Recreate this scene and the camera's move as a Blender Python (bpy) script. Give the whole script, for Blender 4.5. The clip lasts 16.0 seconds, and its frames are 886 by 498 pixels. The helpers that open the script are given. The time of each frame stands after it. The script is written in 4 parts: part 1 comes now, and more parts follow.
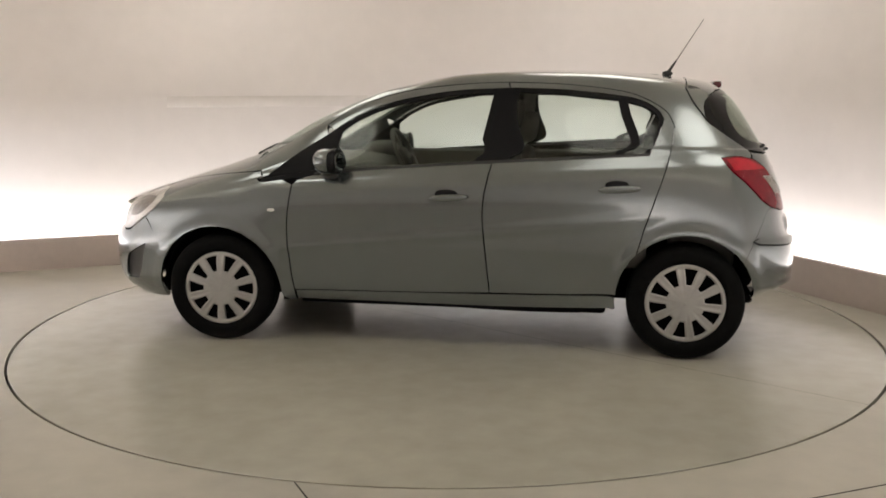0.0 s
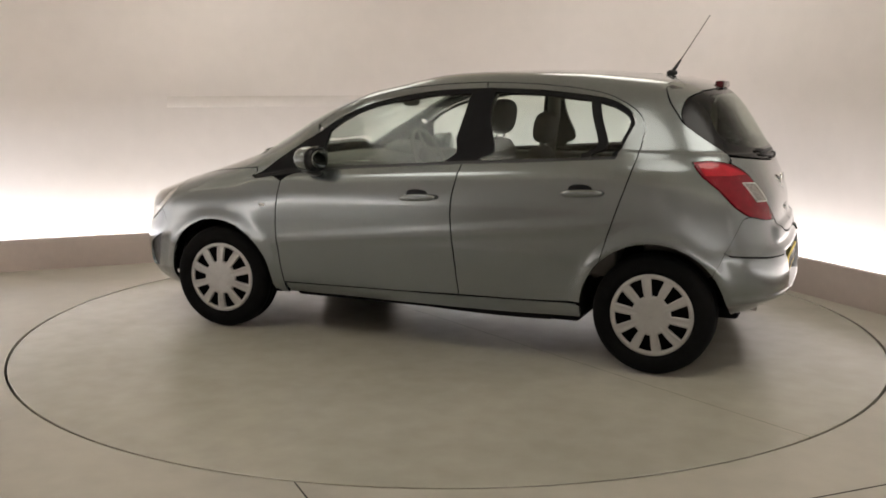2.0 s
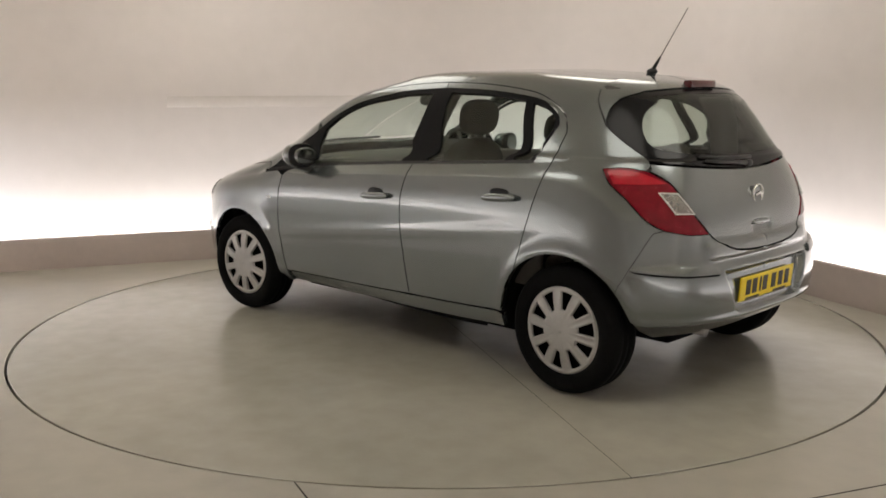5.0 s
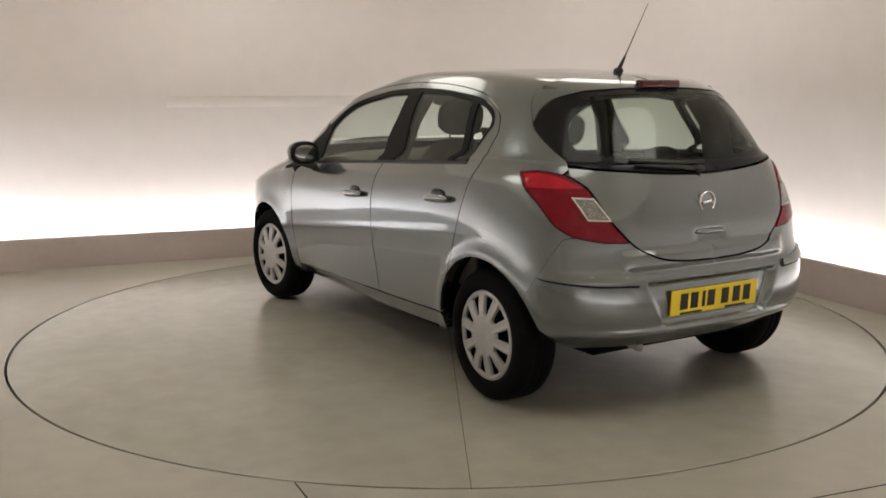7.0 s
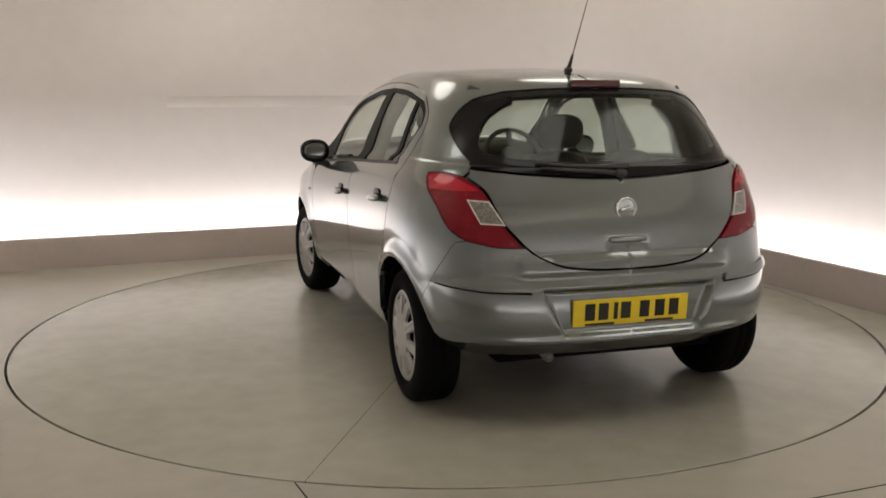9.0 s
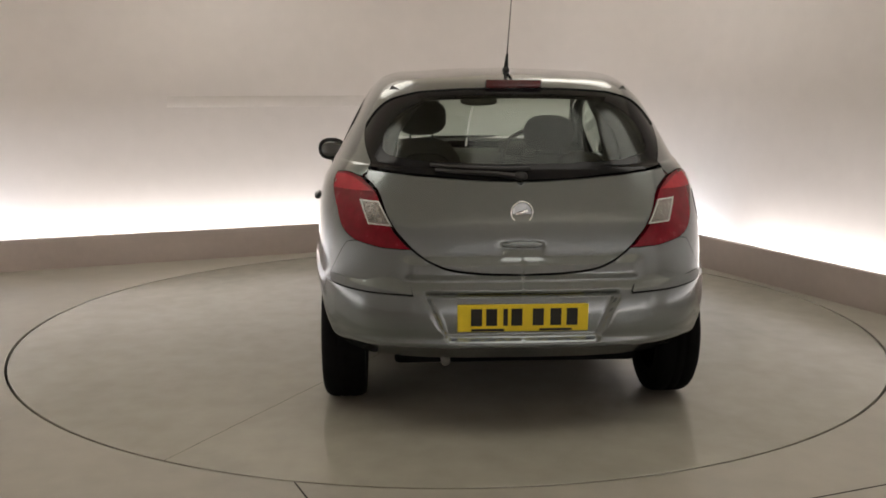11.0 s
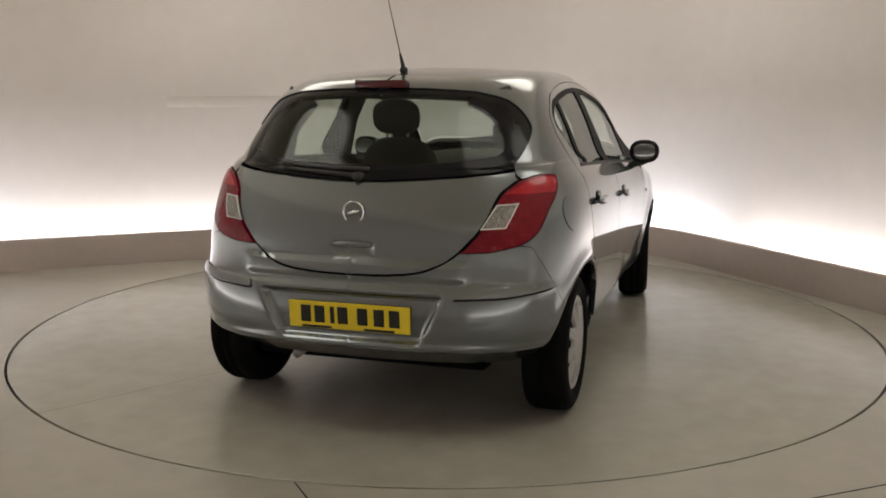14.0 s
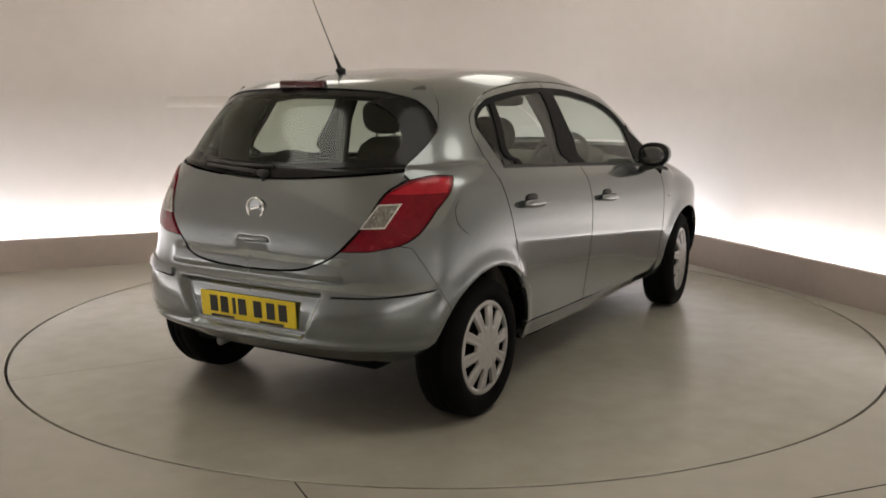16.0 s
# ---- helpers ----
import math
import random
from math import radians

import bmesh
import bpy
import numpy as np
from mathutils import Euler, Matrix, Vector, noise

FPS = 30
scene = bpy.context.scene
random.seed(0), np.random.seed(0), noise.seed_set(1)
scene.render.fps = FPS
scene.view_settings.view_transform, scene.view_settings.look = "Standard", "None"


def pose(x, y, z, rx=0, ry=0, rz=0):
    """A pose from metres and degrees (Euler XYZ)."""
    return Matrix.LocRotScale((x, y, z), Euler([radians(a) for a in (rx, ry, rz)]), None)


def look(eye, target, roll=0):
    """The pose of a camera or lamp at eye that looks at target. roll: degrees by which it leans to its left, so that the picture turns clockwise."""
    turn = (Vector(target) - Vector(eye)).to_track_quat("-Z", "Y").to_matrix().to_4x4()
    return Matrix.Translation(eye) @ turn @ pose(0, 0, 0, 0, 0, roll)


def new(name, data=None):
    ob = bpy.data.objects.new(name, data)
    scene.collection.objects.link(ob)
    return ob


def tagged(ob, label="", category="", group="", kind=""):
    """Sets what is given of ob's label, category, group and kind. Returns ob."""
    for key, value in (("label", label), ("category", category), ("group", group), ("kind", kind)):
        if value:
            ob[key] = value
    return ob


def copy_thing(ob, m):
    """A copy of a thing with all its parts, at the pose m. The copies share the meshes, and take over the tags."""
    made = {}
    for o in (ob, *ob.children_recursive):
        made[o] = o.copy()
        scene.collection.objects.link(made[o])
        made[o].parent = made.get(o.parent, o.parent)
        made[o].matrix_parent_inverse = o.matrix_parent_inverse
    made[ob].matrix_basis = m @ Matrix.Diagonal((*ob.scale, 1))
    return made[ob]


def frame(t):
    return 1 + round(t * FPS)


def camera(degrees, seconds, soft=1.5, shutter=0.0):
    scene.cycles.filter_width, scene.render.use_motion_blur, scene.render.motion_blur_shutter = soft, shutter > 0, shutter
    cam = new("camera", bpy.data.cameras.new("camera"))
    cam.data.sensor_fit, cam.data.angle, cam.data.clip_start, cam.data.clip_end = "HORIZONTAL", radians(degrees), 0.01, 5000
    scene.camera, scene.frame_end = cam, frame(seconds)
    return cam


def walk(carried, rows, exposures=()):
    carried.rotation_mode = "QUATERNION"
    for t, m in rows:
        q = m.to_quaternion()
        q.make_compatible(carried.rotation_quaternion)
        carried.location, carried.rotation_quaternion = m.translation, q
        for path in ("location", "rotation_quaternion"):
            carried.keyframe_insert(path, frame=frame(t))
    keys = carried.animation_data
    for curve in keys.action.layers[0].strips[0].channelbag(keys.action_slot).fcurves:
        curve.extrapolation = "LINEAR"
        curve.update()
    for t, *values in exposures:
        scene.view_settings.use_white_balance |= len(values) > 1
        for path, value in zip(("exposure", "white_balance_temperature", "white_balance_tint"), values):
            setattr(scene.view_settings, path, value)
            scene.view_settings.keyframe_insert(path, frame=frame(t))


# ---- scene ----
# The camera stands still; the turntable and the car on it turn.
cam = camera(50.323, 16.0, soft=1.7)
EYE = Vector((0.0, -5.5855, 1.394))
AIM = EYE + Vector((-0.00446, 0.98571, -0.16835))
STAND = look(EYE, AIM, -0.12)
walk(cam, [(0.0, STAND), (16.0, STAND)],
     exposures=[(0.0, -0.03), (3.0, -0.19), (7.0, -0.21), (9.0, -0.34), (12.0, -0.52), (14.5, -0.45), (16.0, -0.37)])

TURN = (169.72, 163.19, 156.42, 149.46, 142.24, 135.27, 128.3, 121.37, 114.26, 107.26,
        100.24, 93.2, 86.13, 79.32, 72.41, 65.53, 58.7)   # the car's heading at each full second
OFF = (-0.0987, -0.1955)                                   # the car's middle, from the pivot
RING = 2.445

# ---- light ----
world = bpy.data.worlds.new("world")
scene.world = world
world.use_nodes = True
world.node_tree.nodes["Background"].inputs["Color"].default_value = (0.9, 0.92, 1.0, 1)
world.node_tree.nodes["Background"].inputs["Strength"].default_value = 0.02


def area(name, m, sx, sy, watts, color, spread=180):
    lamp = bpy.data.lights.new(name, "AREA")
    lamp.shape, lamp.size, lamp.size_y = "RECTANGLE", sx, sy
    lamp.energy, lamp.color, lamp.spread = watts, color, radians(spread)
    ob = new(name, lamp)
    ob.matrix_world = m
    return ob


# Room axes: A runs along the long far wall, B along the other one.
N1, N2 = Vector((-0.36, 0.933, 0)), Vector((0.915, 0.4034, 0))
D1, D2 = 2.668, 2.525            # from the pivot to the two upstands
BACK1, BACK2 = 6.6, 4.6        # to the walls behind the camera
ROOM_H = 3.1
WARM, COOL = (1.0, 0.975, 0.95), (0.91, 0.945, 1.0)


# ---- materials ----
def mat(name, color, rough=0.5, metal=0.0, vary=0.06, scale=6.0, bump=0.0, bump_scale=80.0, coat=0.0,
        spec=0.5, rough_vary=0.08, tint=None):
    """A principled surface with two scales of variation in colour and roughness, and a fine relief."""
    m = bpy.data.materials.new(name)
    m.use_nodes = True
    nt = m.node_tree
    b = nt.nodes["Principled BSDF"]
    b.inputs["Metallic"].default_value = metal
    b.inputs["Coat Weight"].default_value = coat
    b.inputs["Coat Roughness"].default_value = 0.04
    b.inputs["Specular IOR Level"].default_value = spec
    tc = nt.nodes.new("ShaderNodeTexCoord")
    big, small = nt.nodes.new("ShaderNodeTexNoise"), nt.nodes.new("ShaderNodeTexNoise")
    for n, s in ((big, scale), (small, scale * 9)):
        n.inputs["Scale"].default_value = s
        n.inputs["Detail"].default_value = 4
        nt.links.new(tc.outputs["Object"], n.inputs["Vector"])
    mixf = nt.nodes.new("ShaderNodeMath")
    mixf.operation = "MULTIPLY_ADD"
    mixf.inputs[1].default_value = 0.35
    nt.links.new(small.outputs["Fac"], mixf.inputs[0])
    half = nt.nodes.new("ShaderNodeMath")
    half.operation = "MULTIPLY"
    half.inputs[1].default_value = 0.65
    nt.links.new(big.outputs["Fac"], half.inputs[0])
    nt.links.new(half.outputs[0], mixf.inputs[2])
    ramp = nt.nodes.new("ShaderNodeValToRGB")
    ramp.color_ramp.elements[0].position, ramp.color_ramp.elements[1].position = 0.3, 0.7
    dark = tint or tuple(c * (1 - 2 * vary) for c in color)
    ramp.color_ramp.elements[0].color = (*dark, 1)
    ramp.color_ramp.elements[1].color = (*[min(1, c * (1 + vary)) for c in color], 1)
    nt.links.new(mixf.outputs[0], ramp.inputs[0])
    nt.links.new(ramp.outputs[0], b.inputs["Base Color"])
    rr = nt.nodes.new("ShaderNodeMapRange")
    rr.inputs["From Min"].default_value, rr.inputs["From Max"].default_value = 0.3, 0.7
    rr.inputs["To Min"].default_value = max(0.0, rough - rough_vary)
    rr.inputs["To Max"].default_value = min(1.0, rough + rough_vary)
    nt.links.new(mixf.outputs[0], rr.inputs["Value"])
    nt.links.new(rr.outputs[0], b.inputs["Roughness"])
    if bump:
        fine = nt.nodes.new("ShaderNodeTexNoise")
        fine.inputs["Scale"].default_value, fine.inputs["Detail"].default_value = bump_scale, 5
        nt.links.new(tc.outputs["Object"], fine.inputs["Vector"])
        bp = nt.nodes.new("ShaderNodeBump")
        bp.inputs["Strength"].default_value, bp.inputs["Distance"].default_value = bump, 0.01
        nt.links.new(fine.outputs["Fac"], bp.inputs["Height"])
        nt.links.new(bp.outputs[0], b.inputs["Normal"])
    return m


def glow(name, color, strength):
    m = bpy.data.materials.new(name)
    m.use_nodes = True
    b = m.node_tree.nodes["Principled BSDF"]
    b.inputs["Base Color"].default_value = (*color, 1)
    b.inputs["Emission Color"].default_value = (*color, 1)
    b.inputs["Emission Strength"].default_value = strength
    return m


def glass(name, color, rough=0.03, least=0.06):
    """A thin pane: clear to what lies behind, with a mirror's gloss on top."""
    m = bpy.data.materials.new(name)
    m.use_nodes = True
    nt = m.node_tree
    nt.nodes.remove(nt.nodes["Principled BSDF"])
    out = nt.nodes["Material Output"]
    clear, gloss, mix = (nt.nodes.new("ShaderNodeBsdfTransparent"), nt.nodes.new("ShaderNodeBsdfGlossy"),
                         nt.nodes.new("ShaderNodeMixShader"))
    clear.inputs["Color"].default_value = (*color, 1)
    gloss.inputs["Roughness"].default_value = rough
    gloss.inputs["Color"].default_value = (0.9, 0.95, 0.92, 1)
    lw = nt.nodes.new("ShaderNodeLayerWeight")
    lw.inputs["Blend"].default_value = 0.5
    power, base = nt.nodes.new("ShaderNodeMath"), nt.nodes.new("ShaderNodeMath")
    power.operation, power.inputs[1].default_value = "POWER", 4.0
    base.operation, base.inputs[1].default_value, base.inputs[2].default_value = "MULTIPLY_ADD", 0.85, least
    nt.links.new(lw.outputs["Facing"], power.inputs[0])
    nt.links.new(power.outputs[0], base.inputs[0])
    nt.links.new(base.outputs[0], mix.inputs[0])
    nt.links.new(clear.outputs[0], mix.inputs[1])
    nt.links.new(gloss.outputs[0], mix.inputs[2])
    nt.links.new(mix.outputs[0], out.inputs["Surface"])
    return m


M_WALL = mat("wall_paint", (0.82, 0.774, 0.764), 0.7, vary=0.03, scale=0.8, bump=0.05, bump_scale=40)
M_BAND_SHADE = mat("band_shade", (0.72, 0.675, 0.65), 0.7, vary=0.04, scale=2.0)
M_UPSTAND = mat("upstand_paint", (0.45, 0.385, 0.35), 0.6, vary=0.05, scale=2.0, bump=0.05, bump_scale=60)
M_CEIL = mat("ceiling_paint", (0.85, 0.79, 0.67), 0.8, vary=0.03, scale=0.7)
M_FLOOR = mat("floor_paint", (0.42, 0.40, 0.345), 0.34, vary=0.10, scale=0.9, bump=0.02, bump_scale=120, rough_vary=0.03)
M_DISC = mat("turntable_paint", (0.40, 0.385, 0.33), 0.24, vary=0.10, scale=0.8, bump=0.02, bump_scale=120, rough_vary=0.03)
M_PIT = mat("joint_dark", (0.03, 0.026, 0.022), 0.8)
M_LED = glow("lamp_diffuser", (1.0, 0.94, 0.83), 1.2)
M_PAINT = mat("grey_green_metallic_paint", (0.184, 0.208, 0.214), 0.225, metal=0.75, vary=0.03, scale=40, coat=1.0, rough_vary=0.012)
M_PAINT.node_tree.nodes["Principled BSDF"].inputs["Coat Roughness"].default_value = 0.05
M_BLACK = mat("black_plastic", (0.018, 0.018, 0.018), 0.42, vary=0.1, scale=30, bump=0.08, bump_scale=300)
M_GLOSS = mat("gloss_black_trim", (0.010, 0.010, 0.011), 0.15, vary=0.1, scale=20, spec=0.2)
M_SURROUND = mat("satin_black_trim", (0.010, 0.010, 0.011), 0.5, vary=0.1, scale=20, spec=0.08)
M_RUBBER = mat("tyre_rubber", (0.006, 0.006, 0.006), 0.85, vary=0.25, scale=14, bump=0.08, bump_scale=220, spec=0.08)
M_LINER = mat("wheel_well_liner", (0.004, 0.004, 0.004), 0.95, vary=0.2, scale=12, spec=0.1)
M_CAP = mat("silver_wheel_trim", (0.37, 0.37, 0.36), 0.36, metal=0.35, vary=0.05, scale=25, coat=0.3)
M_CHROME = mat("chrome", (0.75, 0.76, 0.76), 0.12, metal=1.0, vary=0.03, scale=30)
M_STEEL = mat("steel", (0.25, 0.24, 0.23), 0.5, metal=0.8, vary=0.15, scale=30)
M_RED = mat("red_lamp_lens", (0.20, 0.002, 0.012), 0.22, vary=0.15, scale=25, coat=0.15, spec=0.3)
M_RED2 = mat("bright_red_lens", (0.46, 0.006, 0.020), 0.2, vary=0.1, scale=30, coat=0.3, spec=0.35)
M_REFL = mat("lamp_reflector", (0.34, 0.33, 0.32), 0.22, metal=0.7, vary=0.3, scale=70, coat=0.8, bump=0.3, bump_scale=90)
M_DRED = mat("dark_red_lens", (0.07, 0.006, 0.008), 0.2, vary=0.1, scale=25, coat=0.5)
M_CLEAR = mat("clear_lamp_lens", (0.74, 0.73, 0.71), 0.14, metal=0.35, vary=0.12, scale=60, coat=0.8, bump=0.2, bump_scale=120)
M_PLATE = mat("yellow_plate", (0.86, 0.66, 0.03), 0.35, vary=0.03, scale=30)
M_INK = mat("plate_ink", (0.012, 0.012, 0.012), 0.4)
M_SEAT = mat("dark_seat_cloth", (0.085, 0.078, 0.070), 0.9, vary=0.25, scale=30, bump=0.3, bump_scale=300)
M_DASH = mat("dashboard_plastic", (0.075, 0.071, 0.064), 0.7, vary=0.1, scale=20, bump=0.1, bump_scale=250)
M_LINING = mat("pale_headlining", (0.50, 0.48, 0.44), 0.9, vary=0.04, scale=15)
M_GLASS = glass("green_tinted_glass", (0.84, 0.90, 0.86), 0.03, 0.035)
M_PRIV = glass("tailgate_glass", (0.50, 0.54, 0.48), 0.06, 0.03)
M_MIRROR = mat("mirror_glass", (0.16, 0.17, 0.17), 0.02, metal=1.0, vary=0.01)


# ---- mesh helpers ----
def finish(name, bm, material, parent=None, label="", smooth=True, m=None):
    me = bpy.data.meshes.new(name)
    bm.to_mesh(me)
    bm.free()
    if smooth:
        for p in me.polygons:
            p.use_smooth = True
    me.materials.append(material)
    ob = new(name, me)
    if m is not None:
        ob.matrix_basis = m
    if parent:
        ob.parent = parent
    if label:
        ob["label"] = label
    return ob


def part(name, bm, material, parent, label="", smooth=True, m=None):
    return finish(name, bm, material, parent, label, smooth, m)


def raw(verts, faces):
    bm = bmesh.new()
    vs = [bm.verts.new(v) for v in verts]
    for f in faces:
        try:
            bm.faces.new([vs[i] for i in f])
        except ValueError:
            pass
    return bm


def box(sx, sy, sz, m=None, bevel=0.0, seg=2, bm=None):
    """A box centred on m, with rounded edges."""
    one = bmesh.new()
    bmesh.ops.create_cube(one, size=1.0, matrix=Matrix.Diagonal((sx, sy, sz, 1)))
    if bevel:
        bmesh.ops.bevel(one, geom=one.edges[:], offset=bevel, segments=seg, profile=0.5, affect="EDGES")
    if m is not None:
        one.transform(m)
    if bm is None:
        return one
    me = bpy.data.meshes.new("tmp")
    one.to_mesh(me)
    bm.from_mesh(me)
    one.free()
    bpy.data.meshes.remove(me)
    return bm


def lathe(profile, steps=48, axis="Y"):
    """Turns a profile of (radius, height) about an axis."""
    verts, faces, n = [], [], len(profile)
    for i in range(steps):
        a = 2 * math.pi * i / steps
        for r, h in profile:
            p = (r * math.cos(a), h, r * math.sin(a)) if axis == "Y" else (r * math.cos(a), r * math.sin(a), h)
            verts.append(p)
    for i in range(steps):
        j = (i + 1) % steps
        for k in range(n - 1):
            faces.append((i * n + k, i * n + k + 1, j * n + k + 1, j * n + k))
    bm = raw(verts, faces)
    bmesh.ops.remove_doubles(bm, verts=bm.verts[:], dist=1e-6)
    bmesh.ops.recalc_face_normals(bm, faces=bm.faces[:])
    return bm


def tube(points, radius, sides=8, taper=None):
    verts, faces = [], []
    pts = [Vector(p) for p in points]
    for i, p in enumerate(pts):
        d = (pts[min(i + 1, len(pts) - 1)] - pts[max(i - 1, 0)]).normalized()
        a = d.orthogonal().normalized() if abs(d.z) > 0.95 else d.cross(Vector((0, 0, 1))).normalized()
        b = d.cross(a)
        r = radius if taper is None else radius + (taper - radius) * i / (len(pts) - 1)
        for k in range(sides):
            w = 2 * math.pi * k / sides
            verts.append(p + a * r * math.cos(w) + b * r * math.sin(w))
    for i in range(len(pts) - 1):
        for k in range(sides):
            l = (k + 1) % sides
            faces.append((i * sides + k, i * sides + l, (i + 1) * sides + l, (i + 1) * sides + k))
    faces.append(tuple(range(sides))[::-1])
    faces.append(tuple(range((len(pts) - 1) * sides, len(pts) * sides)))
    bm = raw(verts, faces)
    bmesh.ops.recalc_face_normals(bm, faces=bm.faces[:])
    return bm


# ---- room ----
def room_path(out=0.0, radius=1.75, step=12):
    """The closed plan of the room, offset outwards, with rounded corners."""
    lim = ((N1, D1 + out), (N2, D2 + out), (-N1, BACK1 + out), (-N2, BACK2 + out))
    pts = []
    for i in range(4):
        (a, da), (b, db) = lim[i], lim[(i + 1) % 4]
        # corner of two lines a.p = da and b.p = db
        det = a.x * b.y - a.y * b.x
        c = Vector(((da * b.y - db * a.y) / det, (a.x * db - b.x * da) / det, 0))
        r = radius + out if i == 0 else 0.6 + out
        det_ = ((da - r) * b.y - (db - r) * a.y) / det, (a.x * (db - r) - b.x * (da - r)) / det
        mid = Vector((*det_, 0))
        a0, a1 = math.atan2(a.y, a.x), math.atan2(b.y, b.x)
        while a1 > a0:
            a1 -= 2 * math.pi
        for k in range(step + 1):
            w = a0 + (a1 - a0) * k / step
            pts.append(mid + Vector((math.cos(w), math.sin(w), 0)) * r)
    return pts


def sweep(levels):
    """Joins equal plans at given heights: levels of (out, z)."""
    rings = [[Vector((p.x, p.y, z)) for p in room_path(out)] for out, z in levels]
    n = len(rings[0])
    verts = [v for r in rings for v in r]
    faces = []
    for k in range(len(rings) - 1):
        for i in range(n):
            j = (i + 1) % n
            faces.append((k * n + i, k * n + j, (k + 1) * n + j, (k + 1) * n + i))
    return raw(verts, faces)


def build_room():
    b = sweep([(0.30, -0.02), (0.30, 0.35), (0.30, 1.0), (0.30, ROOM_H), (0.42, ROOM_H), (0.42, -0.02)])
    tagged(finish("wall_north", b, M_WALL), "plain pale painted studio wall with a rounded corner", "wall", kind="structure")
    b = sweep([(0.0, -0.02), (0.0, 0.239), (0.004, 0.243), (0.046, 0.243), (0.05, 0.239), (0.05, -0.02)])
    tagged(finish("upstand", b, M_UPSTAND), "low brown-grey upstand that hides the strip lights", "low wall", kind="structure")
    path = room_path(0.6)
    bm = bmesh.new()
    top = bm.faces.new([bm.verts.new((p.x, p.y, ROOM_H + 0.001)) for p in path])
    ext = bmesh.ops.extrude_face_region(bm, geom=[top])
    bmesh.ops.translate(bm, verts=[v for v in ext["geom"] if isinstance(v, bmesh.types.BMVert)], vec=(0, 0, 0.12))
    bmesh.ops.recalc_face_normals(bm, faces=bm.faces[:])
    tagged(finish("ceiling", bm, M_CEIL, smooth=False), "pale plain ceiling", "ceiling", kind="structure")
    # floor with a round opening for the turntable
    n = 128
    ring = [(math.cos(2 * math.pi * i / n), math.sin(2 * math.pi * i / n)) for i in range(n)]
    verts = [(x * (RING + 0.008), y * (RING + 0.008), 0) for x, y in ring]
    for q in (1.03, 1.15, 1.5, 2.4, 5.0):
        verts += [(x * RING * q, y * RING * q, 0) for x, y in ring]
    verts += [(x * (RING + 0.008), y * (RING + 0.008), -0.07) for x, y in ring]
    faces = []
    for k in range(5):
        faces += [(k * n + i, (k + 1) * n + i, (k + 1) * n + (i + 1) % n, k * n + (i + 1) % n) for i in range(n)]
    faces += [(i, (i + 1) % n, 6 * n + (i + 1) % n, 6 * n + i) for i in range(n)]
    bm = raw(verts, faces)
    floor = tagged(finish("floor", bm, M_FLOOR, smooth=False), "worn beige painted concrete floor", "floor", kind="structure")
    bm = raw([(x * (RING + 0.03), y * (RING + 0.03), -0.075) for x, y in ring], [tuple(range(n))])
    tagged(finish("pit", bm, M_PIT, smooth=False), "dark joint round the turntable", "joint", kind="structure")
    # sheet coloured darker than the wall, for the soft shadow above a ledge
    along = Vector((N1.y, -N1.x, 0))
    mid = N1 * (D1 + 0.30) + along * -0.474
    bm = box(1.72, 0.004, 0.09, None, 0.0005)
    tagged(finish("trim", bm, M_BAND_SHADE, m=pose(mid.x, mid.y, 1.285, 0, 0, math.degrees(math.atan2(along.y, along.x)))),
           "thin darker sheet on the pale wall, in place of a soft shadow band", "trim", kind="structure")
    for x0, y0, x1, y1 in ((-0.549, -2.392, -0.39, -2.72), (1.10, -2.586, 2.6, -2.024)):
        d = Vector((x1 - x0, y1 - y0, 0))
        m = pose((x0 + x1) / 2, (y0 + y1) / 2, 0.0, 0, 0, math.degrees(math.atan2(d.y, d.x)))
        ob = finish("floor_joint", box(d.length, 0.006, 0.003, None, 0.001), M_PIT, floor, "thin dark joint", m=m)
    return floor


def build_turntable():
    hub = tagged(new("turntable"), "large round beige painted turntable set flush in the floor", "turntable")
    for k in (0, 1):
        verts, faces, n = [], [], 64
        a0 = radians(150.6 + 180 * k)
        radii = (0.0, 0.8, 1.6, 2.1, RING - 0.010, RING - 0.007)
        for r in radii:
            for i in range(n + 1):
                a = a0 + math.pi * i / n
                verts.append((r * math.cos(a), r * math.sin(a), 0.0 if r < RING - 0.009 else -0.002))
        for i in range(n + 1):
            x, y, _ = verts[5 * (n + 1) + i]
            verts.append((x, y, -0.07))
        for j in range(6):
            faces += [(j * (n + 1) + i, (j + 1) * (n + 1) + i, (j + 1) * (n + 1) + i + 1, j * (n + 1) + i + 1) for i in range(n)]
        bm = raw(verts, faces)
        bmesh.ops.translate(bm, verts=bm.verts[:], vec=(-0.0014 * math.sin(a0), 0.0014 * math.cos(a0), 0))
        bmesh.ops.remove_doubles(bm, verts=bm.verts[:], dist=1e-5)
        bmesh.ops.recalc_face_normals(bm, faces=bm.faces[:])
        part("deck_plate", bm, M_DISC, hub, "painted half of the deck", smooth=False)
    return hub


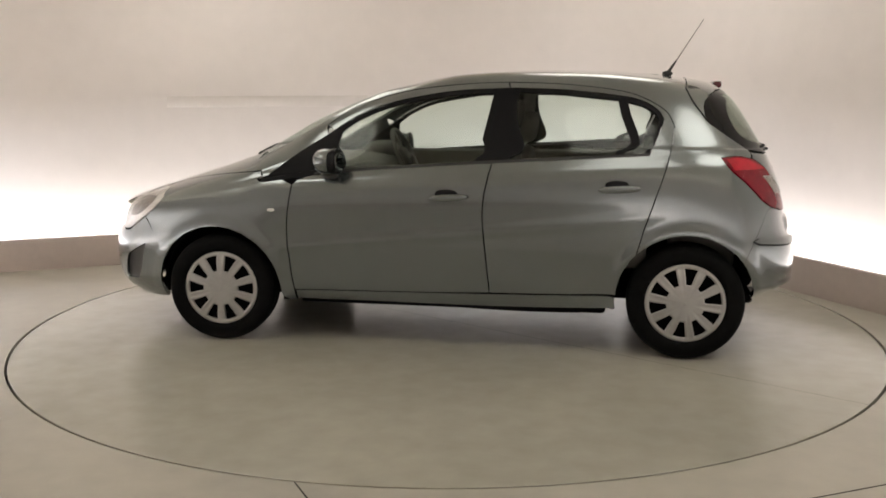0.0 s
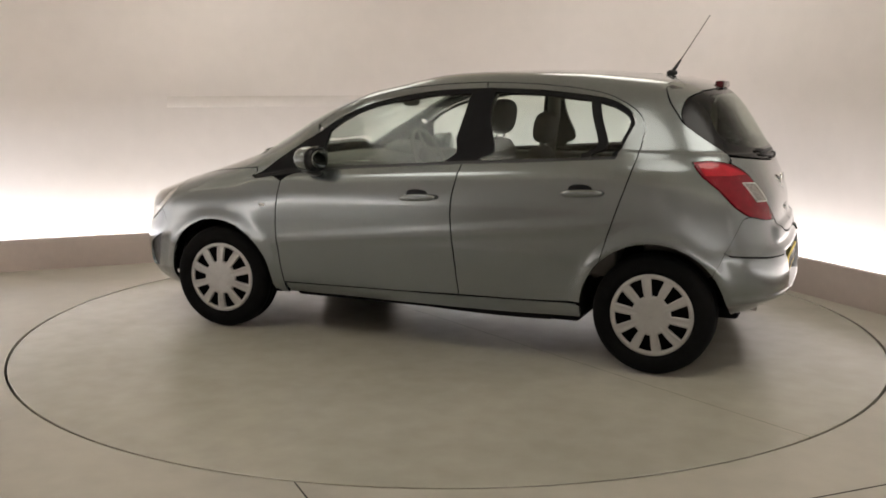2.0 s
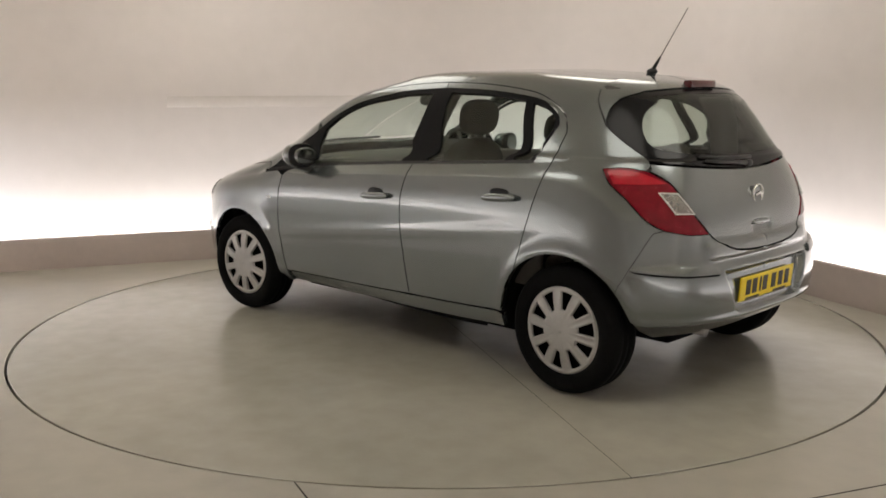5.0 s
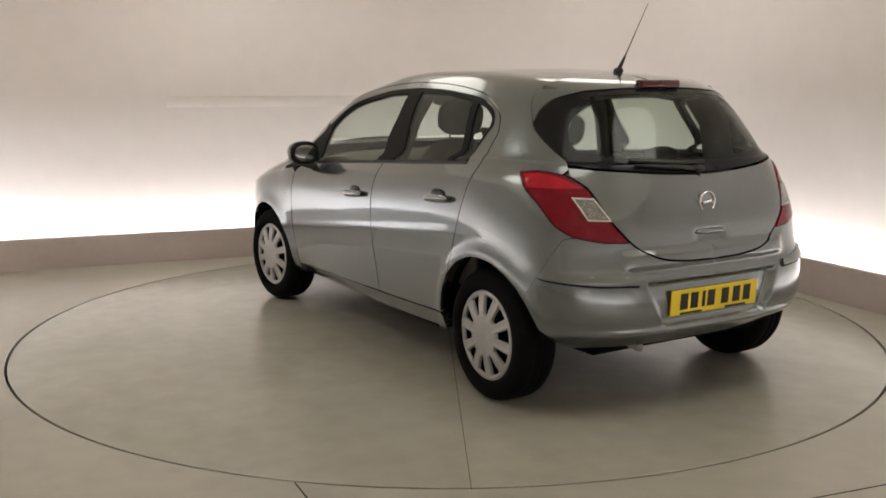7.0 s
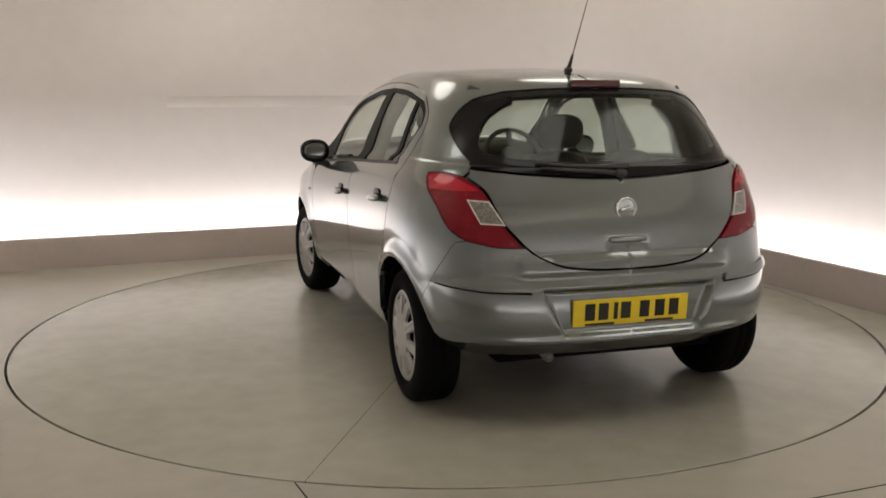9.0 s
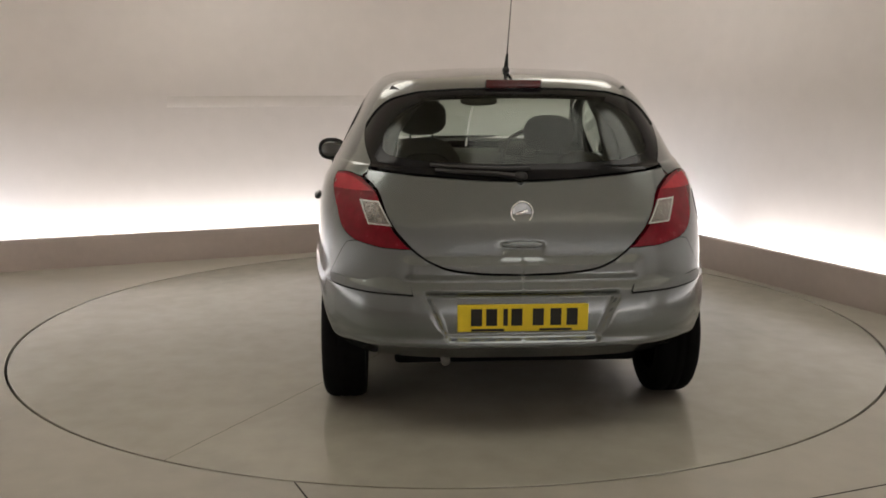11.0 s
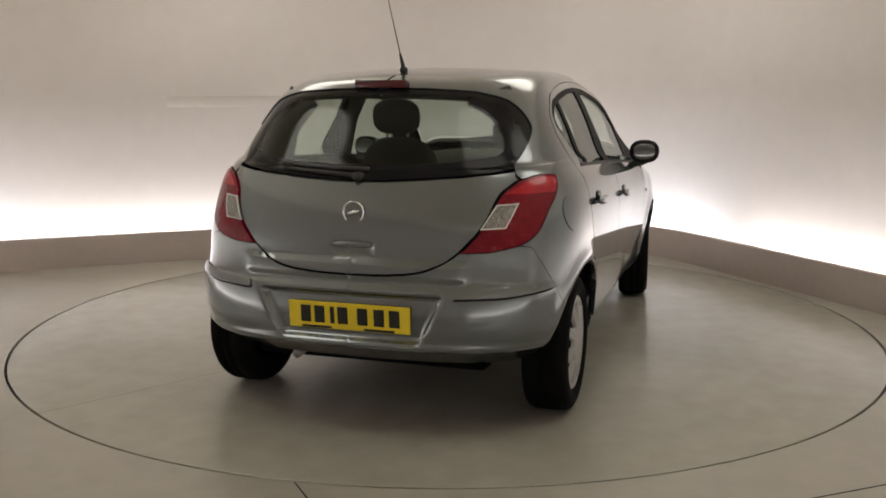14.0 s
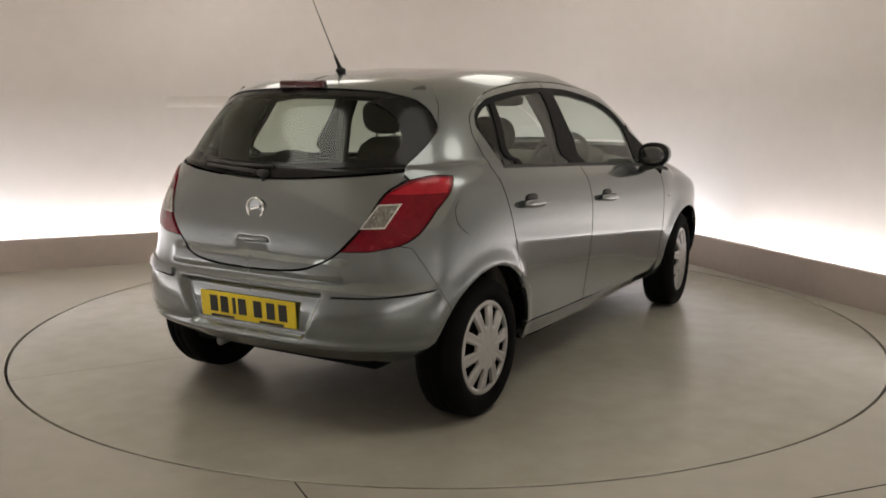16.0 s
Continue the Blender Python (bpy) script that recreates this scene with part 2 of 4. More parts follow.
def build_ceiling_lamps():
    """Round surface lamps on the ceiling; the near ones' glow lies on the car's glass and roof, two more are added."""
    first = None
    for x, y, _ in CEILING_LAMPS:
        if first is None:
            first = tagged(new("ceiling_lamp"), "round white surface lamp on the ceiling", "lamp", "lamps on the ceiling")
            first.matrix_basis = pose(x, y, ROOM_H)
            part("housing", lathe([(0.0, -0.002), (0.75, -0.002), (0.75, -0.055), (0.735, -0.06), (0.71, -0.045)], 64, axis="Z"), M_CEIL, first)
            part("diffuser", lathe([(0.0, -0.05), (0.71, -0.05)], 64, axis="Z"), M_LED, first)
        else:
            copy_thing(first, pose(x, y, ROOM_H))


def build_lights():
    """Strip lights behind the upstand all round, and soft panels on the ceiling."""
    a1, a2 = Vector((N1.y, -N1.x, 0)), Vector((N2.y, -N2.x, 0))      # along the walls, clockwise
    up = 0.06

    def strip(n, along, dist, s0, s1, watts, color):
        mid = n * (dist + 0.12) + along * (s0 + s1) / 2 + Vector((0, 0, up))
        size = abs(s1 - s0)
        z = -(n * 0.35 + Vector((0, 0, 1))).normalized()
        y = z.cross(along)
        m = Matrix(((along.x, y.x, z.x, mid.x), (along.y, y.y, z.y, mid.y), (along.z, y.z, z.z, mid.z), (0, 0, 0, 1)))
        area("strip_light", m, size, 0.05, watts * size, color)

    strip(N1, a1, D1, -6.0, -2.6, STRIP * 1.6, COOL)
    strip(N1, a1, D1, -2.55, 0.45, STRIP, WARM)
    strip(N2, a2, D2, -0.62, 5.0, STRIP, WARM)
    corner = room_path(0.12)[0:13]
    for k in range(0, 12, 3):
        p, q = corner[k], corner[k + 3]
        along = (q - p).normalized()
        n = Vector((-along.y, along.x, 0))
        if n.dot(p) < 0:
            n = -n
        strip(n, along, n.dot((p + q) / 2) - 0.12, along.dot(p), along.dot(q), STRIP * 1.15, COOL)
    strip(-N1, -a1, BACK1, -5.0, 3.0, BACK_STRIP, WARM)
    strip(-N2, -a2, BACK2, -2.0, 6.0, BACK_STRIP, WARM)
    for x, y, share in CEILING_LAMPS:
        lamp = bpy.data.lights.new("lamp_light", "AREA")
        lamp.shape, lamp.size, lamp.energy, lamp.color = "DISK", 1.38, LAMP * share, LAMP_COLOR
        new("lamp_light", lamp).matrix_world = pose(x, y, ROOM_H - 0.075)


STRIP, BACK_STRIP, LAMP = 7.6, 16.5, 8.0
LAMP_COLOR = (1.0, 0.955, 0.87)
# The last two lamps, over the far half, are unseen additions.
CEILING_LAMPS = ((-2.2, -1.9, 1.5), (0.75, -2.5, 0.7), (2.5, -1.9, 1.5), (-1.3, 1.2, 1.0), (1.2, 1.3, 1.0))
build_lights()


# ---- the car's skin: a smooth surface through level loops ----
def spline(xs, ys, x):
    """Smooth monotone-ish curve through a few points (Catmull-Rom slopes)."""
    xs, ys, x = np.asarray(xs, float), np.asarray(ys, float), np.asarray(x, float)
    d = np.gradient(ys, xs)
    k = np.clip(np.searchsorted(xs, x) - 1, 0, len(xs) - 2)
    h = xs[k + 1] - xs[k]
    t = np.clip((x - xs[k]) / h, 0, 1)
    return ((1 + 2 * t) * (1 - t) ** 2 * ys[k] + t * (1 - t) ** 2 * h * d[k]
            + t * t * (3 - 2 * t) * ys[k + 1] + t * t * (t - 1) * h * d[k + 1])


# Each loop: half width, front and rear ends, where the straight side ends to front and rear, the
# roundness there, the crown of front and rear, and the height along x.
LOOPS = (
    dict(w=0.755, f=1.93, r=-1.70, bf=1.25, br=-1.0, nf=2.9, nr=3.6, cf=0.08, cr=0.03, z=((-1.9, 0.29), (-1.5, 0.27), (-1.2, 0.22), (1.2, 0.21), (2.1, 0.17))),
    dict(w=0.810, f=2.02, r=-1.79, bf=1.25, br=-1.0, nf=2.9, nr=3.9, cf=0.08, cr=0.03, z=((-1.9, 0.345), (-1.5, 0.33), (-1.2, 0.28), (1.2, 0.27), (2.1, 0.25))),
    dict(w=0.840, f=2.05, r=-1.805, bf=1.25, br=-1.0, nf=2.9, nr=4.2, cf=0.08, cr=0.03, z=((-1.9, 0.42), (-1.2, 0.41), (1.2, 0.40), (2.1, 0.38))),
    dict(w=0.853, f=2.05, r=-1.795, bf=1.25, br=-1.0, nf=2.8, nr=4.2, cf=0.08, cr=0.03, z=((-1.9, 0.545), (-1.2, 0.55), (1.2, 0.53), (2.1, 0.49))),
    dict(w=0.857, f=2.01, r=-1.755, bf=1.2, br=-1.0, nf=2.8, nr=4.2, cf=0.08, cr=0.03, z=((-1.9, 0.655), (-1.2, 0.69), (1.2, 0.66), (2.1, 0.59))),
    dict(w=0.848, f=1.98, r=-1.735, bf=1.2, br=-0.9, nf=2.9, nr=4.2, cf=0.08, cr=0.03, z=((-1.9, 0.82), (-1.2, 0.84), (0, 0.82), (1.2, 0.77), (2.1, 0.67))),
    dict(w=0.802, f=1.92, r=-1.665, bf=1.1, br=-0.8, nf=2.9, nr=4.0, cf=0.08, cr=0.03, z=((-1.9, 0.985), (-1.4, 1.01), (-1.05, 1.01), (-0.26, 0.965), (0.6, 0.905), (0.98, 0.855), (1.5, 0.80), (2.0, 0.735))),
    dict(w=0.760, f=1.02, r=-1.62, bf=0.45, br=-0.7, nf=4.6, nr=3.8, cf=0.12, cr=0.03, z=((-1.7, 1.075), (-1.05, 1.10), (-0.26, 1.06), (0.4, 1.02), (0.75, 0.995), (1.2, 1.01))),
    dict(w=0.700, f=0.76, r=-1.535, bf=0.3, br=-0.6, nf=4.8, nr=3.8, cf=0.10, cr=0.03, z=((-1.6, 1.215), (-1.05, 1.225), (-0.3, 1.20), (0.2, 1.175), (0.85, 1.16))),
    dict(w=0.625, f=0.44, r=-1.44, bf=0.1, br=-0.6, nf=4.8, nr=3.6, cf=0.08, cr=0.03, z=((-1.5, 1.345), (-1.1, 1.345), (-0.3, 1.352), (0.1, 1.335), (0.5, 1.30))),
    dict(w=0.550, f=0.20, r=-1.385, bf=-0.1, br=-0.6, nf=4.2, nr=3.4, cf=0.07, cr=0.03, z=((-1.5, 1.383), (-1.1, 1.408), (-0.5, 1.426), (0.0, 1.418), (0.3, 1.395))),
    dict(w=0.335, f=-0.02, r=-1.24, bf=-0.5, br=-0.7, nf=2.6, nr=3.0, cf=0.05, cr=0.02, z=((-1.4, 1.421), (-1.0, 1.446), (-0.5, 1.463), (0.1, 1.447))),
    dict(w=0.0001, f=-0.22, r=-1.1, bf=-0.5, br=-0.8, nf=2.0, nr=2.0, cf=0.0, cr=0.0, z=((-1.3, 1.446), (-0.6, 1.473), (-0.1, 1.46))),
)
NS, NV = 640, 400


def loop_points(L, n):
    q = np.linspace(0, 1, 500)
    ang = q * math.pi / 2
    # front quarter, straight side, rear quarter
    fx = L["bf"] + (L["f"] - L["bf"]) * np.cos(ang) ** (2 / L["nf"])
    fy = L["w"] * np.sin(ang) ** (2 / L["nf"])
    rx = L["br"] + (L["r"] - L["br"]) * np.sin(ang) ** (2 / L["nr"])
    ry = L["w"] * np.cos(ang) ** (2 / L["nr"])
    x, y = np.concatenate([fx, rx]), np.concatenate([fy, ry])
    rel = np.clip(y / L["w"], 0, 1) ** 2
    mid = 0.5 * (L["f"] + L["r"])
    # gentle barrel of the sides in plan, and crowned ends
    half = 0.5 * (L["f"] - L["r"])
    y = y * (1 - 0.022 * np.abs((x - mid) / half) ** 2)
    x = x + np.where(x > mid, L["cf"] * (1 - rel) * np.clip((x - L["bf"]) / max(L["f"] - L["bf"], 1e-3), 0, 1),
                     -L["cr"] * (1 - rel) * np.clip((L["br"] - x) / max(L["br"] - L["r"], 1e-3), 0, 1))
    d = np.concatenate([[0], np.cumsum(np.hypot(np.diff(x), np.diff(y)))])
    s = np.linspace(0, d[-1], n)
    x, y = np.interp(s, d, x), np.interp(s, d, y)
    zx, zz = zip(*L["z"])
    return np.stack([x, y, spline(zx, zz, x)], -1)


def skin():
    rows = np.stack([loop_points(L, NS) for L in LOOPS])            # loops x NS x 3
    # chord-length spacing across the loops, the same for all s
    gap = np.linalg.norm(np.diff(rows[:, NS // 4:], axis=0), axis=2).mean(1)
    u = np.concatenate([[0], np.cumsum(gap)])
    v = np.linspace(0, u[-1], NV)
    out = np.empty((NS, NV, 3))
    slope = np.gradient(rows, u, axis=0)
    k = np.clip(np.searchsorted(u, v) - 1, 0, len(u) - 2)
    h = (u[k + 1] - u[k])[:, None, None]
    t = ((v - u[k]) / (u[k + 1] - u[k]))[:, None, None]
    p = ((1 + 2 * t) * (1 - t) ** 2 * rows[k] + t * (1 - t) ** 2 * h * slope[k]
         + t * t * (3 - 2 * t) * rows[k + 1] + t * t * (t - 1) * h * slope[k + 1])
    out = p.transpose(1, 0, 2).copy()
    out[0, :, 1] = out[-1, :, 1] = 0
    out[:, -1, 1] = 0
    return out, u[-1]


GRID, VLEN = skin()


def smooth_skin(g, times):
    for _ in range(times):
        a = np.concatenate([g[1:2], g[:-1]]) * np.where(np.arange(NS)[:, None, None] == 0, [1, -1, 1], 1)
        b = np.concatenate([g[1:], g[-2:-1]]) * np.where(np.arange(NS)[:, None, None] == NS - 1, [1, -1, 1], 1)
        g = 0.5 * g + 0.25 * (a + b)
        h = g.copy()
        h[:, 1:-1] = 0.5 * g[:, 1:-1] + 0.25 * (g[:, :-2] + g[:, 2:])
        g = h
    return g


GRID = smooth_skin(GRID, 50)
front = np.clip((GRID[..., 0] - 0.2) / 1.0, 0, 1)
GRID[..., 1] += (0.026 * front ** 2 * (3 - 2 * front)) * np.clip(GRID[..., 1] / 0.5, 0, 1) * np.clip((1.15 - GRID[..., 2]) / 0.3, 0, 1)
GRID[..., 2] += 0.012 * np.clip((GRID[..., 2] - 1.40) / 0.05, 0, 1) * np.clip((GRID[..., 0] + 1.2) / 0.4, 0, 1)


def fill_out():
    """A flat roof with tight shoulders, and a windscreen that stays full out to its pillars."""
    x, y, z = GRID[..., 0], GRID[..., 1], GRID[..., 2]
    n = np.cross(np.gradient(GRID, axis=0), np.gradient(GRID, axis=1))
    n /= np.linalg.norm(n, axis=2, keepdims=True) + 1e-12
    n *= 1 if n[NS // 2, NV // 3, 1] > 0 else -1
    roof = np.clip((z - 1.30) / 0.08, 0, 1) * np.clip(1 - (y / 0.57) ** 6, 0, 1) * np.clip((0.35 - x) / 0.3, 0, 1)
    flank = np.clip((n[..., 2] - 0.42) / 0.2, 0, 1) * np.clip((y - 0.25) / 0.3, 0, 1) * np.clip((x - 0.1) / 0.3, 0, 1)
    flank *= np.where(x < 1.05, 1, np.clip((1.75 - x) / 0.7, 0, 1) * 0.6 + 0.0) * np.clip((1.42 - z) / 0.1, 0, 1)
    GRID[..., 2] += 0.034 * flank - (0.021 - 0.004 * np.clip((-0.95 - x) / 0.3, 0, 1)) * roof


fill_out()
GRID = smooth_skin(GRID, 14)
SLEN = 4.6                                                           # metres along a loop, about


def at(a, b):
    """The skin's points at (a, b) in metres along and across the loops."""
    a = np.clip(np.asarray(a) / SLEN * (NS - 1), 0, NS - 1.000001)
    b = np.clip(np.asarray(b) / VLEN * (NV - 1), 0, NV - 1.000001)
    i, j = a.astype(int), b.astype(int)
    fa, fb = (a - i)[..., None], (b - j)[..., None]
    return ((GRID[i, j] * (1 - fa) + GRID[i + 1, j] * fa) * (1 - fb)
            + (GRID[i, j + 1] * (1 - fa) + GRID[i + 1, j + 1] * fa) * fb)


def normal_at(a, b):
    i = np.clip(np.round(np.asarray(a) / SLEN * (NS - 1)).astype(int), 0, NS - 1)
    j = np.clip(np.round(np.asarray(b) / VLEN * (NV - 1)).astype(int), 0, NV - 3)
    return NORM[i, j]


# ---- relief of the skin: flared wheel arches, the recess of the number plate, the bumper's step ----
ARCH = ((1.25, 0.272, 0.354), (-1.2465, 0.288, 0.348))


def bell(q, width):
    return np.exp(-(q / width) ** 2)


def step(q, edge, soft):
    return 0.5 * (1 + np.tanh((q - edge) / soft))


def relief():
    x, y, z = GRID[..., 0], GRID[..., 1], GRID[..., 2]
    side = step(y, 0.60, 0.05) * (z < 0.8)
    for cx, cz, r in ARCH:
        d = np.hypot(x - cx, z - cz)
        GRID[..., 1] += side * 0.012 * bell(d - r - 0.012, 0.035) * step(z, 0.22, 0.03)
    tail = step(-x, 1.5, 0.05)
    plate = step(z, 0.386, 0.011) * step(-z, -0.566, 0.003) * step(-np.abs(y), -(0.30 + 0.48 * (z - 0.39)), 0.004)
    GRID[..., 0] += tail * 0.036 * plate
    # the bumper's upper shelf and its lower roll
    GRID[..., 0] -= tail * 0.013 * step(-z, -0.602, 0.014) * step(z, 0.40, 0.02)
    GRID[..., 0] -= tail * 0.016 * bell(z - 0.362, 0.022)
    # pressed fold above the tailgate's lower edge
    fold = step(-z, -0.694, 0.004) * step(z, 0.625, 0.012) * step(-np.abs(y), -0.47, 0.02)
    GRID[..., 0] -= tail * 0.019 * fold
    # finger hold above the fold
    hold = step(z, 0.706, 0.004) * step(-z, -0.752, 0.004) * step(-np.abs(y), -0.085, 0.006)
    GRID[..., 0] += tail * 0.014 * hold * np.clip((z - 0.70) / 0.05, 0, 1)
    # shoulder under the windows, turned up to the ceiling
    waist = step(x, -1.52, 0.06) * step(-x, -0.98, 0.08) * step(y, 0.5, 0.05)
    below, high = 0.968 - 0.060 * x - z, 0.046 - 0.012 * x
    GRID[..., 1] += waist * 0.016 * np.where(below < high, np.clip(below / high, 0, 1), bell(below - high, 0.13))
    # shoulder crease along the doors and the hollow below it
    doors = step(x, -1.0, 0.1) * step(-x, -1.0, 0.1) * step(y, 0.5, 0.05)
    line = 0.60 - 0.10 * (x - 0.1)
    GRID[..., 1] += doors * 0.003 * bell(z - line, 0.03)
    GRID[..., 1] -= doors * 0.003 * bell(z - 0.42, 0.09)


relief()
TA = np.gradient(GRID, axis=0)
TB = np.gradient(GRID, axis=1)
NORM = np.cross(TA, TB)
NORM /= np.linalg.norm(NORM, axis=2, keepdims=True) + 1e-12
if NORM[NS // 2, NV // 3, 1] < 0:
    NORM = -NORM
NORM[:, -3:] = NORM[:, -4:-3]
AA = np.repeat(np.linspace(0, SLEN, NS)[:, None], NV, 1)
BB = np.repeat(np.linspace(0, VLEN, NV)[None], NS, 0)
MASKS = {"S": (GRID[..., 1] > 0.22) & (NORM[..., 1] > 0.02),
         "R": (GRID[..., 0] < -1.1) & (NORM[..., 0] < -0.02),
         "F": (GRID[..., 0] > 0.2) & (NORM[..., 0] > 0.02),
         "T": (NORM[..., 2] > 0.15) & (GRID[..., 2] > 0.6)}
PICK = {k: (GRID[m], AA[m], BB[m]) for k, m in MASKS.items()}
AXES = {"S": (0, 2), "R": (1, 2), "F": (1, 2), "T": (0, 1)}


def on_skin(mode, p, q):
    """Where on the skin a point lies, seen from the side (x, z), the rear or front (y, z) or above (x, y)."""
    if mode == "D":
        return (p, q)
    pts, a, b = PICK[mode]
    i, j = AXES[mode]
    d2 = (pts[:, i] - p) ** 2 + (pts[:, j] - q) ** 2
    k = np.argpartition(d2, 4)[:4]
    k = k[np.argsort(d2[k])]
    w = 1 / ((pts[k, i] - p) ** 2 + (pts[k, j] - q) ** 2 + 1e-7)
    near = np.abs(a[k] - a[k[0]]) < 0.05
    w = w * near
    a_, b_ = float((a[k] * w).sum() / w.sum()), float((b[k] * w).sum() / w.sum())
    if mode in "RF" and p == 0:
        a_ = SLEN if mode == "R" else 0.0
    return (a_, b_)


def curve(pts, stepsize=0.022):
    """Dense points along a smooth line through pts."""
    p = np.asarray(pts, float)
    if len(p) == 1:
        return p
    ext = np.vstack([2 * p[0] - p[1], p, 2 * p[-1] - p[-2]])
    out = []
    for i in range(1, len(ext) - 2):
        n = max(1, int(np.linalg.norm(ext[i + 1] - ext[i]) / stepsize))
        for t in np.arange(n) / n:
            a, b, c, d = ext[i - 1:i + 3]
            if len(p) == 2:
                out.append(b + (c - b) * t)
            else:
                out.append(0.5 * (2 * b + (c - a) * t + (2 * a - 5 * b + 4 * c - d) * t * t + (3 * b - a - 3 * c + d) * t ** 3))
    out.append(p[-1])
    return np.array(out)


def outline(parts):
    """A closed outline on the skin out of smooth curves, each (mode, points)."""
    poly = []
    for mode, pts in parts:
        for p, q in (pts if mode == "D" else curve(pts)):
            ab = on_skin(mode, p, q)
            if not poly or (abs(poly[-1][0] - ab[0]) + abs(poly[-1][1] - ab[1])) > 0.004:
                poly.append(ab)
    if abs(poly[0][0] - poly[-1][0]) + abs(poly[0][1] - poly[-1][1]) < 0.006:
        poly.pop()
    dense = []
    for p, q in zip(poly, poly[1:] + poly[:1]):
        n = max(1, int(math.hypot(q[0] - p[0], q[1] - p[1]) / 0.03))
        dense += [(p[0] + (q[0] - p[0]) * k / n, p[1] + (q[1] - p[1]) * k / n) for k in range(n)]
    poly = np.array(dense)
    x, y = poly.T
    if (x * np.roll(y, -1) - np.roll(x, -1) * y).sum() < 0:
        poly = poly[::-1]
    return poly


def inside(poly, pts):
    x, y = pts[:, 0], pts[:, 1]
    res = np.zeros(len(pts), bool)
    for (x0, y0), (x1, y1) in zip(poly, np.roll(poly, -1, 0)):
        if y0 != y1:
            res ^= ((y0 > y) != (y1 > y)) & (x < (x1 - x0) * (y - y0) / (y1 - y0) + x0)
    return res


def seam_edge(ab):
    return (ab[:, 0] < 1e-4) | (ab[:, 0] > SLEN - 1e-4) | (ab[:, 1] > VLEN - 1e-4)


def jac(ab):
    e = 0.004
    pa = (at(ab[:, 0] + e, ab[:, 1]) - at(ab[:, 0] - e, ab[:, 1])) / (2 * e)
    pb = (at(ab[:, 0], ab[:, 1] + e) - at(ab[:, 0], ab[:, 1] - e)) / (2 * e)
    return pa, pb


def shrink(poly, gap):
    """Moves an outline inwards on the skin by gap metres, but not along the mirror line."""
    if not gap:
        return poly
    xyz = at(poly[:, 0], poly[:, 1])
    pa, pb = jac(poly)
    tan = np.roll(poly, -1, 0) - np.roll(poly, 1, 0)
    inward = np.stack([-tan[:, 1], tan[:, 0]], -1)
    t3 = np.roll(xyz, -1, 0) - np.roll(xyz, 1, 0)
    t3 /= np.linalg.norm(t3, axis=1, keepdims=True) + 1e-9
    i3 = inward[:, :1] * pa + inward[:, 1:] * pb
    i3 -= (i3 * t3).sum(1, keepdims=True) * t3
    i3 *= gap / (np.linalg.norm(i3, axis=1, keepdims=True) + 1e-9)
    g11, g12, g22 = (pa * pa).sum(1) + 1e-6, (pa * pb).sum(1), (pb * pb).sum(1) + 1e-6
    r1, r2 = (pa * i3).sum(1), (pb * i3).sum(1)
    det = g11 * g22 - g12 ** 2 + 1e-9
    move = np.stack([(g22 * r1 - g12 * r2) / det, (g11 * r2 - g12 * r1) / det], -1)
    move = np.clip(move, -0.03, 0.03)
    move[seam_edge(poly)] *= (0, 1)
    out = poly + move
    out[seam_edge(poly) & (poly[:, 1] > VLEN - 1e-4)] = poly[seam_edge(poly) & (poly[:, 1] > VLEN - 1e-4)]
    out[:, 0] = np.clip(out[:, 0], 0, SLEN)
    out[:, 1] = np.clip(out[:, 1], 0, VLEN)
    return out


